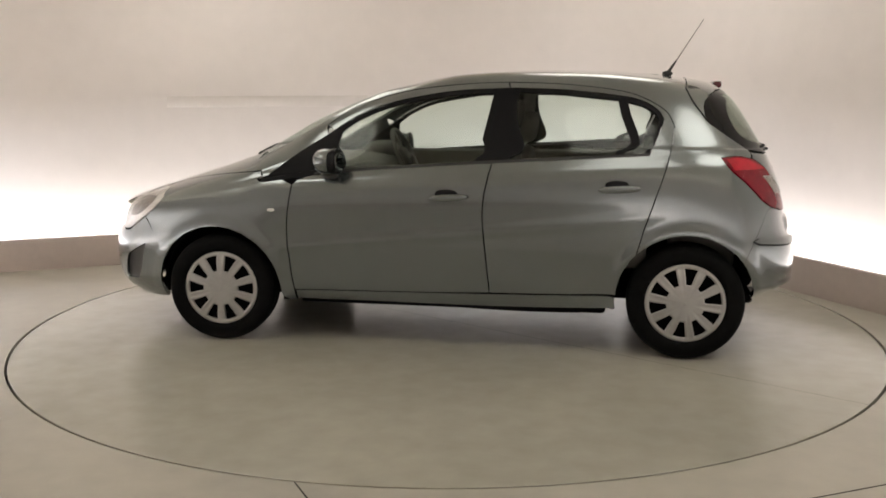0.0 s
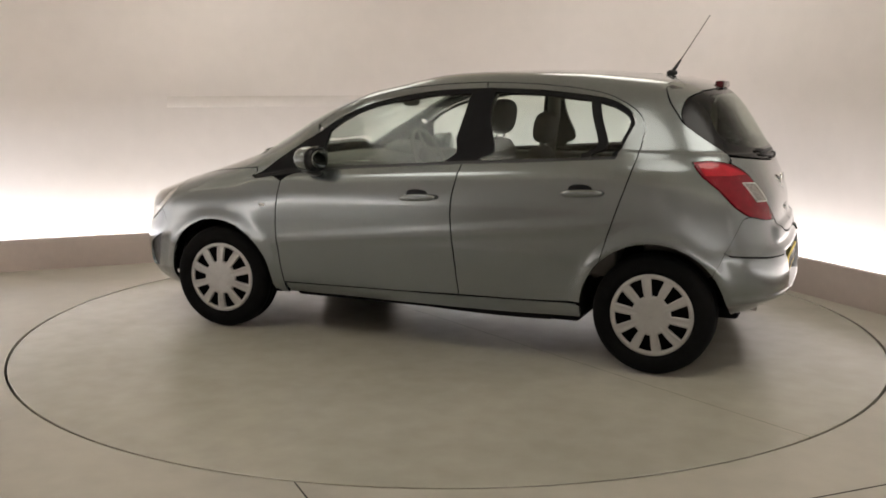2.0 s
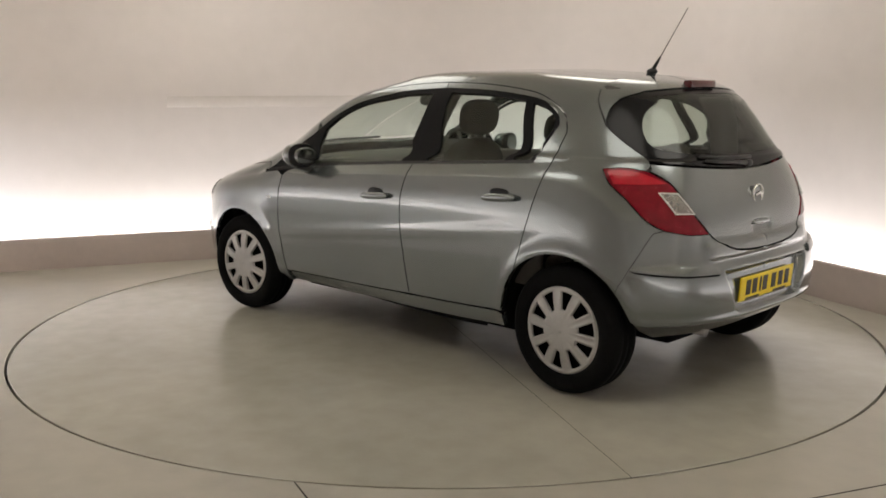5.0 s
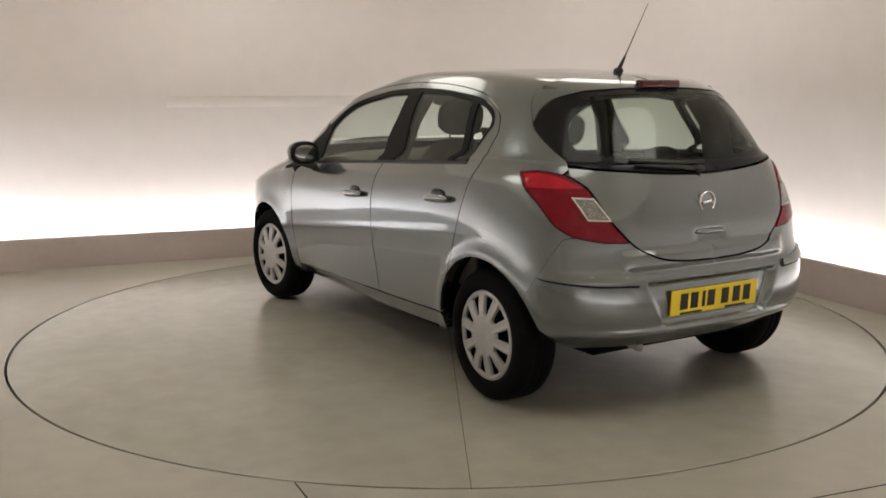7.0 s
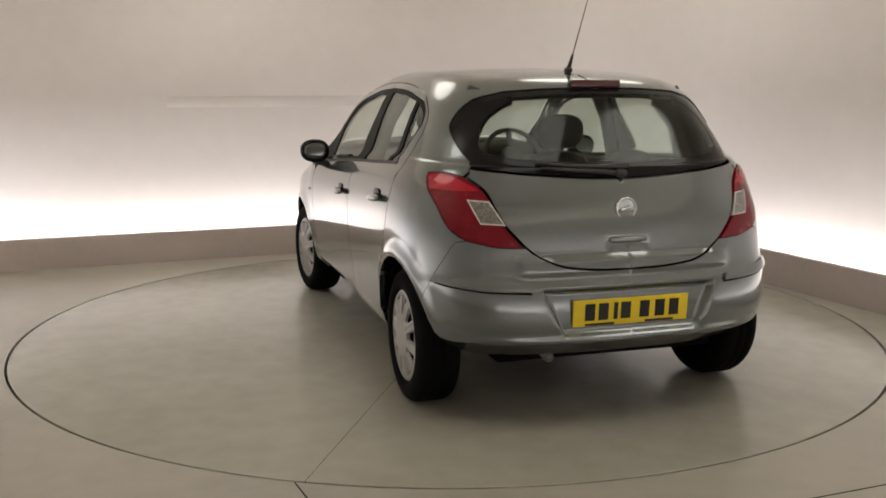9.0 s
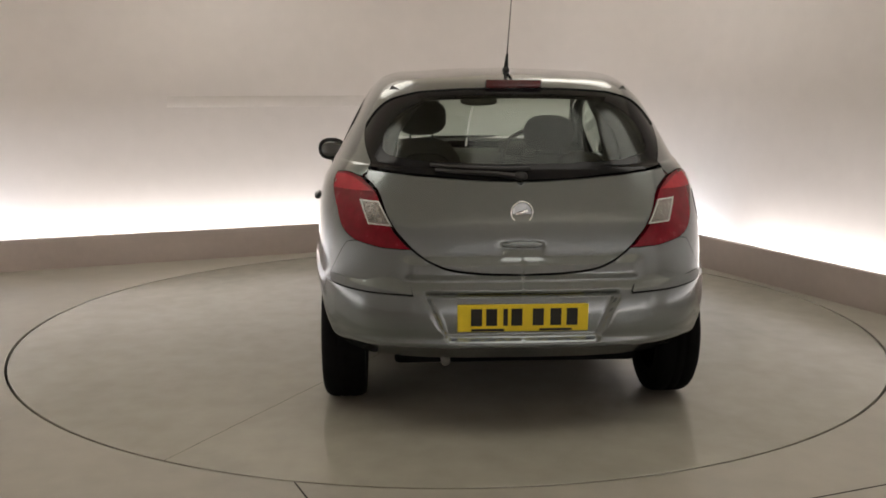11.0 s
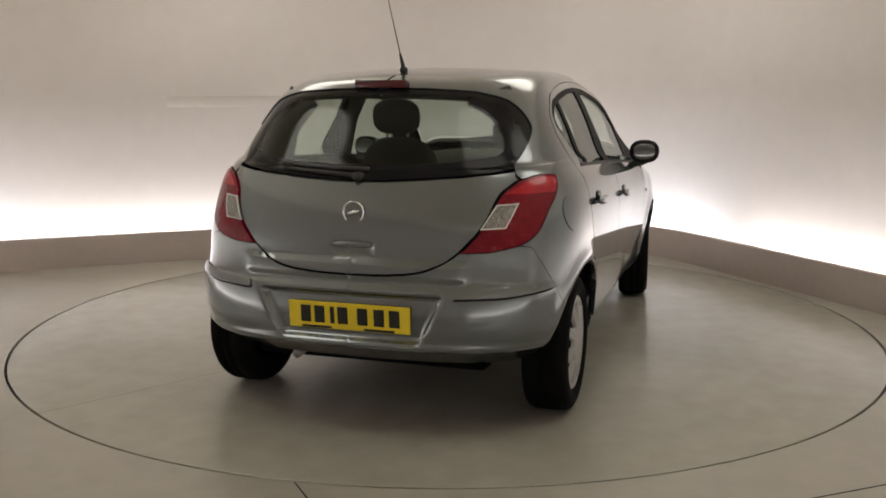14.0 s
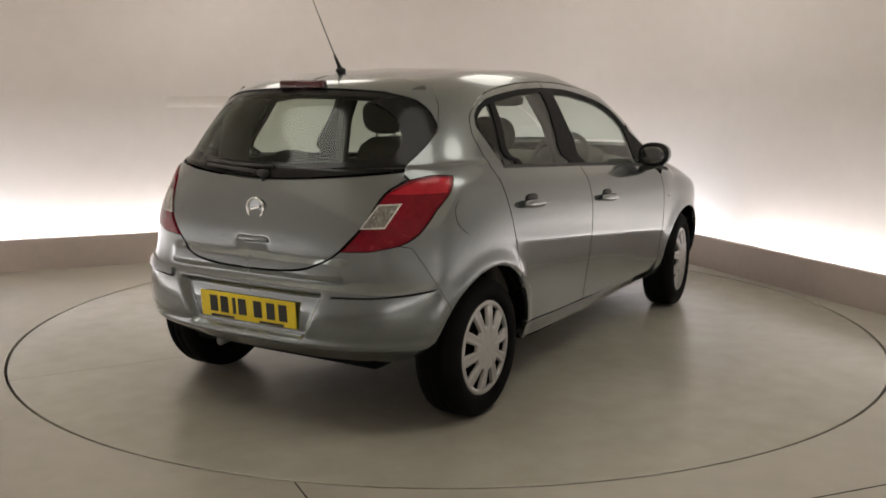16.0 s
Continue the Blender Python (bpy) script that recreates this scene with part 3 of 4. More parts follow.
def sheet(poly, holes=(), lift=0.0, gap=0.0035, flange=0.022, cell=0.03, hole_gap=None):
    """A curved sheet cut out of the skin, with turned-in edges: vertices and triangles."""
    from mathutils.geometry import delaunay_2d_cdt
    poly = shrink(poly, gap)
    holes = [shrink(h[::-1], gap if hole_gap is None else hole_gap) for h in holes]
    loops = [poly, *holes]
    pts, edges, n = [], [], 0
    for l in loops:
        pts += [Vector(p) for p in l]
        edges += [(n + i, n + (i + 1) % len(l)) for i in range(len(l))]
        n += len(l)
    bnd = np.concatenate(loops)
    lo, hi = poly.min(0), poly.max(0)
    inner = []
    for r, b in enumerate(np.arange(lo[1] + cell / 2, hi[1], cell * 0.9)):
        q = np.linspace(lo[0], hi[0], 40)
        pa, _ = jac(np.stack([q, np.full(40, b)], -1))
        sc = max(np.linalg.norm(pa, axis=1).mean(), 0.12)
        a = np.arange(lo[0] + cell / sc * (0.25 + 0.5 * (r % 2)), hi[0], cell / sc)
        if len(a):
            inner.append(np.stack([a, np.full(len(a), b)], -1))
    if inner:
        inner = np.concatenate(inner)
        ok = inside(poly, inner)
        for h in holes:
            ok &= ~inside(h, inner)
        inner = inner[ok]
        if len(inner):
            far = np.ones(len(inner), bool)
            for k in range(0, len(inner), 400):
                d = np.abs(inner[k:k + 400, None] - bnd[None])
                far[k:k + 400] = (np.hypot(d[..., 0], d[..., 1]).min(1) > cell * 0.4)
            pts += [Vector(p) for p in inner[far]]
    vs, _, fs, *_ = delaunay_2d_cdt(pts, edges, [], 0, 1e-7)
    ab = np.array([tuple(v) for v in vs])
    tri = np.array([f for f in fs if len(f) == 3])
    mid = ab[tri].mean(1)
    ok = inside(poly, mid)
    for h in holes:
        ok &= ~inside(h, mid)
    tri = tri[ok]
    xyz = at(ab[:, 0], ab[:, 1]) + normal_at(ab[:, 0], ab[:, 1]) * lift
    n0 = np.cross(xyz[tri[:, 1]] - xyz[tri[:, 0]], xyz[tri[:, 2]] - xyz[tri[:, 0]])
    flip = (n0 * normal_at(*ab[tri].mean(1).T)).sum(1) < 0
    tri[flip] = tri[flip][:, ::-1]
    verts, faces = [tuple(p) for p in xyz], [tuple(t) for t in tri]
    if flange:
        for l in loops:
            p0 = at(l[:, 0], l[:, 1]) + normal_at(l[:, 0], l[:, 1]) * lift
            p1 = p0 - normal_at(l[:, 0], l[:, 1]) * flange
            base, m = len(verts), len(l)
            verts += [tuple(p) for p in p0] + [tuple(p) for p in p1]
            sm = seam_edge(l)
            for i in range(m):
                j = (i + 1) % m
                if not (sm[i] and sm[j]):
                    faces.append((base + i, base + m + i, base + m + j, base + j))
    return verts, faces


def panel(name, poly, material, parent, label="", whole=False, **how):
    """A panel left and right, or one across the middle."""
    verts, faces = sheet(poly, **how)
    if whole:
        n = len(verts)
        both = [tuple(v) for v in verts] + [(x, -y, z) for x, y, z in verts]
        bm = raw(both, faces + [tuple(n + i for i in f)[::-1] for f in faces])
        seam = [v for v in bm.verts if abs(v.co.y) < 1e-4]
        bmesh.ops.remove_doubles(bm, verts=seam, dist=2e-4)
        return part(name, bm, material, parent, label)
    left = part(name, raw(verts, faces), material, parent, label)
    right = part(name, raw([(x, -y, z) for x, y, z in verts], [f[::-1] for f in faces]), material, parent, label)
    return left, right


def arc(k, a0, a1, grow=0.0):
    cx, cz, r = ARCH[k]
    return [(cx + (r + grow) * math.cos(radians(a)), cz + (r + grow) * math.sin(radians(a))) for a in np.linspace(a0, a1, 14)]


# ---- shut lines, seen from the side (x, z) unless noted ----
DOOR_FRONT = [(0.820, 0.286), (0.833, 0.413), (0.843, 0.638), (0.812, 0.861)]
B_LINE = [(-0.249, 0.304), (-0.234, 0.455), (-0.213, 0.749), (-0.252, 0.978)]
REAR_LINE = [(-1.172, 1.166), (-1.158, 1.074), (-1.132, 0.965), (-1.070, 0.774), (-1.030, 0.650), (-0.996, 0.530)]
SEAM_F = [(0.66, 1.165), (0.531, 1.257), (0.36, 1.315), (0.160, 1.360), (-0.10, 1.386), (-0.318, 1.394)]
SEAM_R = [(-0.318, 1.394), (-0.618, 1.382), (-0.912, 1.346), (-1.057, 1.293), (-1.137, 1.236), (-1.172, 1.166)]
BELT = [(0.981, 0.872), (0.738, 0.904), (0.593, 0.925), (0.185, 0.956), (-0.267, 0.985), (-0.639, 1.006), (-1.046, 1.030)]
DLO_REAR = [(-1.046, 1.030), (-1.082, 1.113), (-1.117, 1.195)]
DLO_TOP = [(-1.117, 1.205), (-1.097, 1.243), (-1.025, 1.290), (-0.912, 1.321), (-0.622, 1.352), (-0.327, 1.362), (-0.020, 1.346), (0.303, 1.288),
           (0.500, 1.212), (0.615, 1.140), (0.804, 1.020), (0.964, 0.900)]
SCREEN_SIDE = [(1.085, 0.965), (0.92, 1.055), (0.74, 1.155), (0.55, 1.26), (0.36, 1.345)]
GLASS_LOW = [(0.0, 1.000), (0.174, 1.006), (0.407, 1.024), (0.545, 1.038)]                 # rear: y, z
GLASS_SIDE = [(-1.545, 1.050), (-1.435, 1.122), (-1.345, 1.185), (-1.325, 1.215), (-1.318, 1.26), (-1.334, 1.31), (-1.375, 1.335)]
GLASS_TOP = [(0.40, 1.345), (0.214, 1.356), (0.0, 1.360)]
LAMP_IN = [(0.632, 1.007), (0.576, 0.955), (0.551, 0.892), (0.513, 0.816), (0.440, 0.733)]   # rear: y, z
LAMP_LOW = [(0.440, 0.733), (0.558, 0.739), (0.660, 0.762)]
LAMP_OUT = [(-1.665, 0.764), (-1.606, 0.809), (-1.531, 0.887), (-1.444, 0.962), (-1.403, 1.016)]
LAMP_TOP = [(-1.403, 1.018), (-1.481, 1.024), (-1.555, 1.010)]
GATE_LOW = [(0.440, 0.733), (0.388, 0.696), (0.295, 0.657), (0.158, 0.640), (0.0, 0.636)]
SPOILER = [(-1.23, 1.352), (-1.262, 1.29), (-1.327, 1.202)]
WING_TOP = [(1.0, 0.925), (1.25, 0.900), (1.45, 0.868), (1.60, 0.832)]


def build_skin_panels(car):
    P = M_PAINT
    dlo = outline([("S", BELT), ("S", DLO_REAR), ("S", DLO_TOP)])
    # doors and windows
    win_f = outline([("S", [(0.60, 0.932), (0.185, 0.964), (-0.165, 0.988)]), ("S", [(-0.195, 1.10), (-0.243, 1.338)]),
                     ("S", [(-0.02, 1.330), (0.29, 1.274), (0.47, 1.205), (0.575, 1.135)]), ("S", [(0.59, 1.05)])])
    win_r = outline([("S", [(-0.345, 0.998), (-0.639, 1.014), (-0.876, 1.028)]), ("S", [(-0.888, 1.306)]),
                     ("S", [(-0.622, 1.336), (-0.375, 1.345)])])
    win_q = outline([("S", [(-0.925, 1.032), (-1.030, 1.038)]), ("S", [(-1.066, 1.113), (-1.095, 1.195), (-1.075, 1.238), (-1.01, 1.277)]),
                     ("S", [(-0.935, 1.298)])])
    low_f = outline([("S", DOOR_FRONT), ("S", [(0.738, 0.903), (0.593, 0.925), (0.185, 0.956), (-0.255, 0.984)]), ("S", B_LINE[::-1])])
    low_r = outline([("S", B_LINE), ("S", [(-0.255, 0.984), (-0.639, 1.006), (-1.046, 1.030)]), ("S", DLO_REAR), ("S", DLO_TOP[:6]),
                     ("S", SEAM_R), ("S", REAR_LINE), ("S", arc(1, 42, 5)), ("S", [(-0.87, 0.320)])])
    frame_f = outline([("S", DLO_TOP[5:10]), ("S", SEAM_F)])
    panel("front_door", low_f, P, car, "grey-green painted front door", cell=0.016)
    panel("rear_door", low_r, P, car, "grey-green painted rear door", cell=0.016)
    panel("door_frame", frame_f, P, car, flange=0.012)
    # black window surround with the panes in it
    panel("window_surround", dlo, M_SURROUND, car, "black window surround", holes=(win_f, win_r, win_q), lift=-0.003, gap=0.001, hole_gap=0.0)
    panel("front_window", win_f, M_GLASS, car, "tinted side window", lift=-0.008, gap=-0.004, flange=0, cell=0.05)
    panel("rear_window", win_r, M_GLASS, car, "tinted side window", lift=-0.008, gap=-0.004, flange=0, cell=0.05)
    panel("quarter_window", win_q, M_GLASS, car, "small tinted quarter window", lift=-0.008, gap=-0.004, flange=0, cell=0.05)
    belt_strip = outline([("S", [(0.70, 0.906), (0.593, 0.922), (0.185, 0.953), (-0.267, 0.982), (-0.639, 1.003), (-1.046, 1.027)]),
                          ("S", [(-1.052, 1.040), (-0.639, 1.016), (-0.267, 0.995), (0.185, 0.966), (0.593, 0.935), (0.70, 0.918)])])
    panel("waist_strip", belt_strip, M_BLACK, car, lift=0.003, gap=0, flange=0.008)
    # body shell: roof, pillars and rear quarters in one
    shell = outline([("D", [(0.0, VLEN)]), ("F", [(0.0, 1.398), (0.30, 1.387), (0.50, 1.362)]), ("S", SCREEN_SIDE[::-1]),
                     ("S", [(1.0, 0.925), (0.985, 0.88)]), ("S", DLO_TOP[::-1][:4]), ("S", [(0.65, 1.12), (0.66, 1.165)]), ("S", SEAM_F), ("S", SEAM_R),
                     ("S", REAR_LINE), ("S", arc(1, 46, 143)), ("S", [(-1.53, 0.50), (-1.585, 0.62), (-1.64, 0.755)]),
                     ("S", LAMP_OUT), ("S", LAMP_TOP), ("S", [(-1.56, 1.03), (-1.545, 1.050)]), ("S", GLASS_SIDE[:3]), ("S", SPOILER[::-1]),
                     ("T", [(-1.229, 0.515), (-1.24, 0.25), (-1.245, 0.002)]), ("D", [(SLEN, VLEN)])])
    panel("body_shell", shell, P, car, "grey-green metallic roof, pillars and rear quarters", whole=True, gap=0.002, cell=0.02)
    spoiler = outline([("S", SPOILER), ("S", GLASS_SIDE[3:]), ("R", GLASS_TOP), ("T", [(-1.245, 0.0), (-1.24, 0.25), (-1.229, 0.515)])])
    panel("tailgate_spoiler", spoiler, P, car, "painted spoiler above the rear window", whole=True, lift=0.006, flange=0.04)
    wing = outline([("S", [(0.985, 0.87), (1.0, 0.925)]), ("S", WING_TOP), ("S", [(1.570, 0.805), (1.575, 0.780), (1.634, 0.709), (1.70, 0.664)]), ("S", [(1.575, 0.47)]),
                    ("S", arc(0, 33, 184)), ("S", [(0.893, 0.215), (0.820, 0.214)]), ("S", DOOR_FRONT), ("S", [(0.87, 0.885)])])
    panel("front_wing", wing, P, car, "grey-green painted front wing")
    bonnet = outline([("T", [(1.10, 0.0), (1.09, 0.35), (1.05, 0.60)]), ("S", [(1.03, 0.955)]), ("S", WING_TOP), ("S", [(1.72, 0.795), (1.81, 0.757)]),
                      ("F", [(0.50, 0.70), (0.3, 0.69), (0.0, 0.69)])])
    panel("bonnet", bonnet, P, car, "grey-green painted bonnet", whole=True)
    screen = outline([("T", [(1.07, 0.0), (1.06, 0.35), (1.02, 0.60)]), ("S", SCREEN_SIDE), ("F", [(0.50, 1.362), (0.30, 1.387), (0.0, 1.398)])])
    panel("windscreen", screen, M_GLASS, car, "clear windscreen", whole=True, lift=-0.004, flange=0, cell=0.05)
    nose = outline([("S", [(1.61, 0.20)]), ("S", arc(0, -11, 33)), ("S", [(1.70, 0.660), (1.778, 0.610), (1.856, 0.572), (1.93, 0.568)]),
                    ("F", [(0.45, 0.555), (0.0, 0.55)]), ("D", [(0.0, 0.0)]), ("D", [(0.5, 0.0)]), ("D", [(0.8, 0.0)])])
    fog = outline([("S", [(1.85, 0.435), (1.70, 0.512)]), ("S", [(1.741, 0.376), (1.785, 0.302)]), ("S", [(1.90, 0.29)])])
    panel("front_bumper", nose, P, car, "grey-green painted front bumper", whole=True, holes=(fog,))
    panel("fog_lamp_surround", fog, M_BLACK, car, "black fog lamp surround", lift=-0.016, gap=-0.004)
    lamp = outline([("S", [(1.575, 0.812), (1.575, 0.780), (1.634, 0.709), (1.778, 0.614), (1.856, 0.575), (1.930, 0.572)]), ("S", [(1.90, 0.64), (1.845, 0.72)]), ("S", [(1.80, 0.762), (1.607, 0.827)])])
    panel("headlight", lamp, M_CLEAR, car, "clear plastic headlight", lift=0.001)
    bezel = outline([("S", [(1.635, 0.775), (1.655, 0.735), (1.755, 0.668), (1.825, 0.655)]), ("S", [(1.80, 0.712), (1.715, 0.768)])])
    for o in [c for c in car.children if c.name.startswith("headlight")]:
        verts, faces = sheet(bezel, lift=0.004, gap=0.0005, flange=0.006, cell=0.018)
        if o.name != "headlight":
            verts, faces = [(x, -y, z) for x, y, z in verts], [f[::-1] for f in faces]
        part("headlight_bezel", raw(verts, faces), M_REFL, o, "grey reflector behind the clear lens")
    sill = outline([("S", [(0.818, 0.278), (-0.249, 0.296), (-0.87, 0.311)]), ("S", arc(1, 2, -8)), ("S", [(-0.89, 0.232), (-0.2, 0.219), (0.818, 0.214)])])
    panel("sill", sill, P, car, "painted sill", lift=-0.010, flange=0.04)
    # tail
    gate = outline([("R", GLASS_LOW), ("S", [(-1.548, 1.044)]), ("S", [(-1.562, 1.02)]), ("R", LAMP_IN), ("R", GATE_LOW)])
    panel("tailgate", gate, P, car, "grey-green painted tailgate", whole=True, gap=0.009, cell=0.014)
    glass_all = outline([("R", GLASS_LOW), ("S", GLASS_SIDE), ("R", GLASS_TOP)])
    clear = outline([("R", [(0.0, 1.062), (0.174, 1.064), (0.40, 1.075)]), ("S", [(-1.54, 1.098), (-1.50, 1.13), (-1.46, 1.19), (-1.44, 1.25), (-1.445, 1.31)]),
                     ("R", [(0.40, 1.325), (0.214, 1.334), (0.0, 1.337)])])
    panel("rear_window_border", glass_all, M_GLOSS, car, "black border of the rear window", whole=True, holes=(clear,), lift=0.0, gap=0.002, hole_gap=0)
    panel("rear_screen", clear, M_PRIV, car, "tinted rear window", whole=True, lift=-0.001, gap=-0.002, flange=0, cell=0.05)
    bump = outline([("S", [(-1.53, 0.50), (-1.585, 0.62), (-1.64, 0.755)]), ("R", LAMP_LOW[::-1]), ("R", GATE_LOW),
                 ("D", [(SLEN, 0.0)]), ("D", [(SLEN - 0.45, 0.0)]), ("S", [(-1.70, 0.2), (-1.60, 0.2)]),
                 ("S", [(ARCH[1][0] - ARCH[1][2] * math.cos(radians(a)), ARCH[1][1] + ARCH[1][2] * math.sin(radians(a))) for a in (-6, -2, 2, 6, 10, 14, 18, 22, 26, 30, 33, 36)])])
    panel("rear_bumper", bump, P, car, "grey-green painted rear bumper", whole=True, cell=0.014, gap=0.0)
    rub = outline([("R", [(0.435, 0.566), (0.60, 0.572), (0.72, 0.584)]), ("S", [(-1.60, 0.592), (-1.57, 0.605)]), ("S", [(-1.60, 0.618), (-1.66, 0.616)]),
                   ("R", [(0.70, 0.613), (0.58, 0.605), (0.445, 0.594)])])
    panel("rubbing_strip", rub, P, car, "painted rubbing strip on the bumper", lift=0.012, gap=0.0, flange=0.014, cell=0.012)
    seam = outline([("R", [(0.43, 0.559), (0.60, 0.565), (0.72, 0.577)]), ("S", [(-1.60, 0.585), (-1.575, 0.596)]), ("S", [(-1.60, 0.592), (-1.66, 0.590)]),
                    ("R", [(0.70, 0.583), (0.58, 0.572), (0.435, 0.566)])])
    panel("rubbing_strip_seam", seam, M_SURROUND, car, "dark seam under the rubbing strip", lift=0.0015, gap=0.0, flange=0.004, cell=0.012)
    tail = outline([("S", LAMP_TOP), ("R", LAMP_IN), ("R", LAMP_LOW), ("S", LAMP_OUT)])
    lens = outline([("R", [(0.640, 0.920), (0.562, 0.916)]), ("R", [(0.512, 0.824)]), ("R", [(0.606, 0.828)])])
    core = outline([("R", [(0.632, 0.914), (0.566, 0.910)]), ("R", [(0.523, 0.830)]), ("R", [(0.602, 0.834)])])
    upper = outline([("S", [(-1.425, 1.008), (-1.481, 1.013), (-1.545, 1.000)]), ("R", [(0.588, 0.955), (0.66, 0.952)]), ("S", [(-1.465, 0.955)])])
    for o in panel("tail_light", tail, M_RED, car, "red tail light", lift=0.004, gap=0.004, flange=0.03):
        for name, poly, holes, lift, mt, lab in (("reverse_lamp", lens, (core,), 0.009, M_CLEAR, "clear reversing lamp"),
                                                 ("reflector", core, (), 0.006, M_REFL, "grey reflector"), ("brake_lens", upper, (), 0.0065, M_RED2, "bright red lens")):
            verts, faces = sheet(poly, holes=holes, lift=lift, gap=0.0005, flange=0.006, cell=0.018)
            if o.name != "tail_light":
                verts, faces = [(x, -y, z) for x, y, z in verts], [f[::-1] for f in faces]
            part(name, raw(verts, faces), mt, o, lab)
    # fuel flap in the right quarter
    flap = outline([("S", [(-1.385 + 0.072 * math.cos(a), 0.862 + 0.072 * math.sin(a)) for a in np.linspace(0, 2 * math.pi, 25)[:-1]])])
    verts, faces = sheet(flap, lift=0.0025, gap=0.0, flange=0.004, cell=0.02)
    part("fuel_flap", raw([(x, -y, z) for x, y, z in verts], [f[::-1] for f in faces]), P, car, "round painted fuel flap")


def build_inner(car):
    """Dark inner shell behind the gaps, pale headlining, wheel wells and floor pan."""
    g, nn = GRID[::6, ::4], NORM[::6, ::4]
    g, nn = np.concatenate([g, GRID[-1:, ::4]]), np.concatenate([nn, NORM[-1:, ::4]])
    g = np.concatenate([g, GRID[[*range(0, NS, 6), NS - 1], -1][:, None]], 1)
    nn = np.concatenate([nn, NORM[[*range(0, NS, 6), NS - 1], -5][:, None]], 1)
    n, m = g.shape[:2]
    low, top = [], []
    p = g - nn * 0.028
    for i in range(n - 1):
        for j in range(m - 1):
            q = g[i:i + 2, j:j + 2].reshape(-1, 3).mean(0)
            f = (i * m + j, (i + 1) * m + j, (i + 1) * m + j + 1, i * m + j + 1)
            arch = any(math.hypot(q[0] - cx, q[2] - cz) < r + 0.02 for cx, cz, r in ARCH) and q[1] > 0.4
            belt = 0.955 - 0.06 * q[0] if q[0] < 1.0 else 2.0
            if q[2] < 0.29 and any(abs(q[0] - cx) < 0.5 for cx, cz, r in ARCH) and q[1] > 0.4:
                continue
            if q[2] < min(belt, 0.985) and not arch:
                low.append(f)
            elif q[2] > 1.385 and -1.3 < q[0] < 0.25:
                top.append(f)
    pts = [tuple(v) for v in p.reshape(-1, 3)]
    for name, faces, mt, lab in (("inner_shell", low, M_LINER, "dark inner shell"), ("headlining", top, M_LINING, "pale headlining")):
        k = len(pts)
        bm = raw(pts + [(x, -y, z) for x, y, z in pts], faces + [tuple(k + v for v in f)[::-1] for f in faces])
        bmesh.ops.delete(bm, geom=[v for v in bm.verts if not v.link_faces], context="VERTS")
        part(name, bm, mt, car, lab)
    # inner pillars behind the glass
    for y in (1, -1):
        bm = tube([(-0.25, y * 0.71, 0.95), (-0.30, y * 0.635, 1.2), (-0.33, y * 0.545, 1.36)], 0.04, 8)
        part("b_pillar_trim", bm, M_DASH, car)
        bm = tube([(-1.24, y * 0.62, 0.98), (-1.26, y * 0.545, 1.2), (-1.24, y * 0.45, 1.33)], 0.075, 8)
        part("c_pillar_trim", bm, M_DASH, car)
    for cx, cz, r in ARCH:
        for y in (1, -1):
            vs, fs, k = [], [], 20
            for i in range(k + 1):
                a = radians(-8 + (196 if cx > 0 else 176) * i / k)
                out = 0.06 * max(0.0, math.cos(a) * (1 if cx > 0 else -1))        # the body narrows towards its ends
                for yy, rr in ((0.80 - out, r + 0.005), (0.78 - out, r + 0.03), (0.50, r + 0.03), (0.46, r - 0.02)):
                    vs.append((cx + rr * math.cos(a), y * yy, cz + rr * math.sin(a)))
            for i in range(k):
                for j in range(3):
                    fs.append((i * 4 + j, i * 4 + j + 1, (i + 1) * 4 + j + 1, (i + 1) * 4 + j))
            fs.append(tuple(i * 4 + 3 for i in range(k + 1)))
            part("wheel_well", raw(vs, fs), M_LINER, car)
    part("floor_pan", box(1.70, 1.30, 0.08, pose(0.0, 0, 0.215), 0.02), M_LINER, car, "dark underbody")
    part("engine_tray", box(1.0, 1.02, 0.06, pose(1.30, 0, 0.22), 0.02), M_LINER, car, "dark tray under the engine")
    part("rear_floor", box(0.80, 1.02, 0.06, pose(-1.22, 0, 0.26), 0.02), M_LINER, car, "dark floor under the boot")


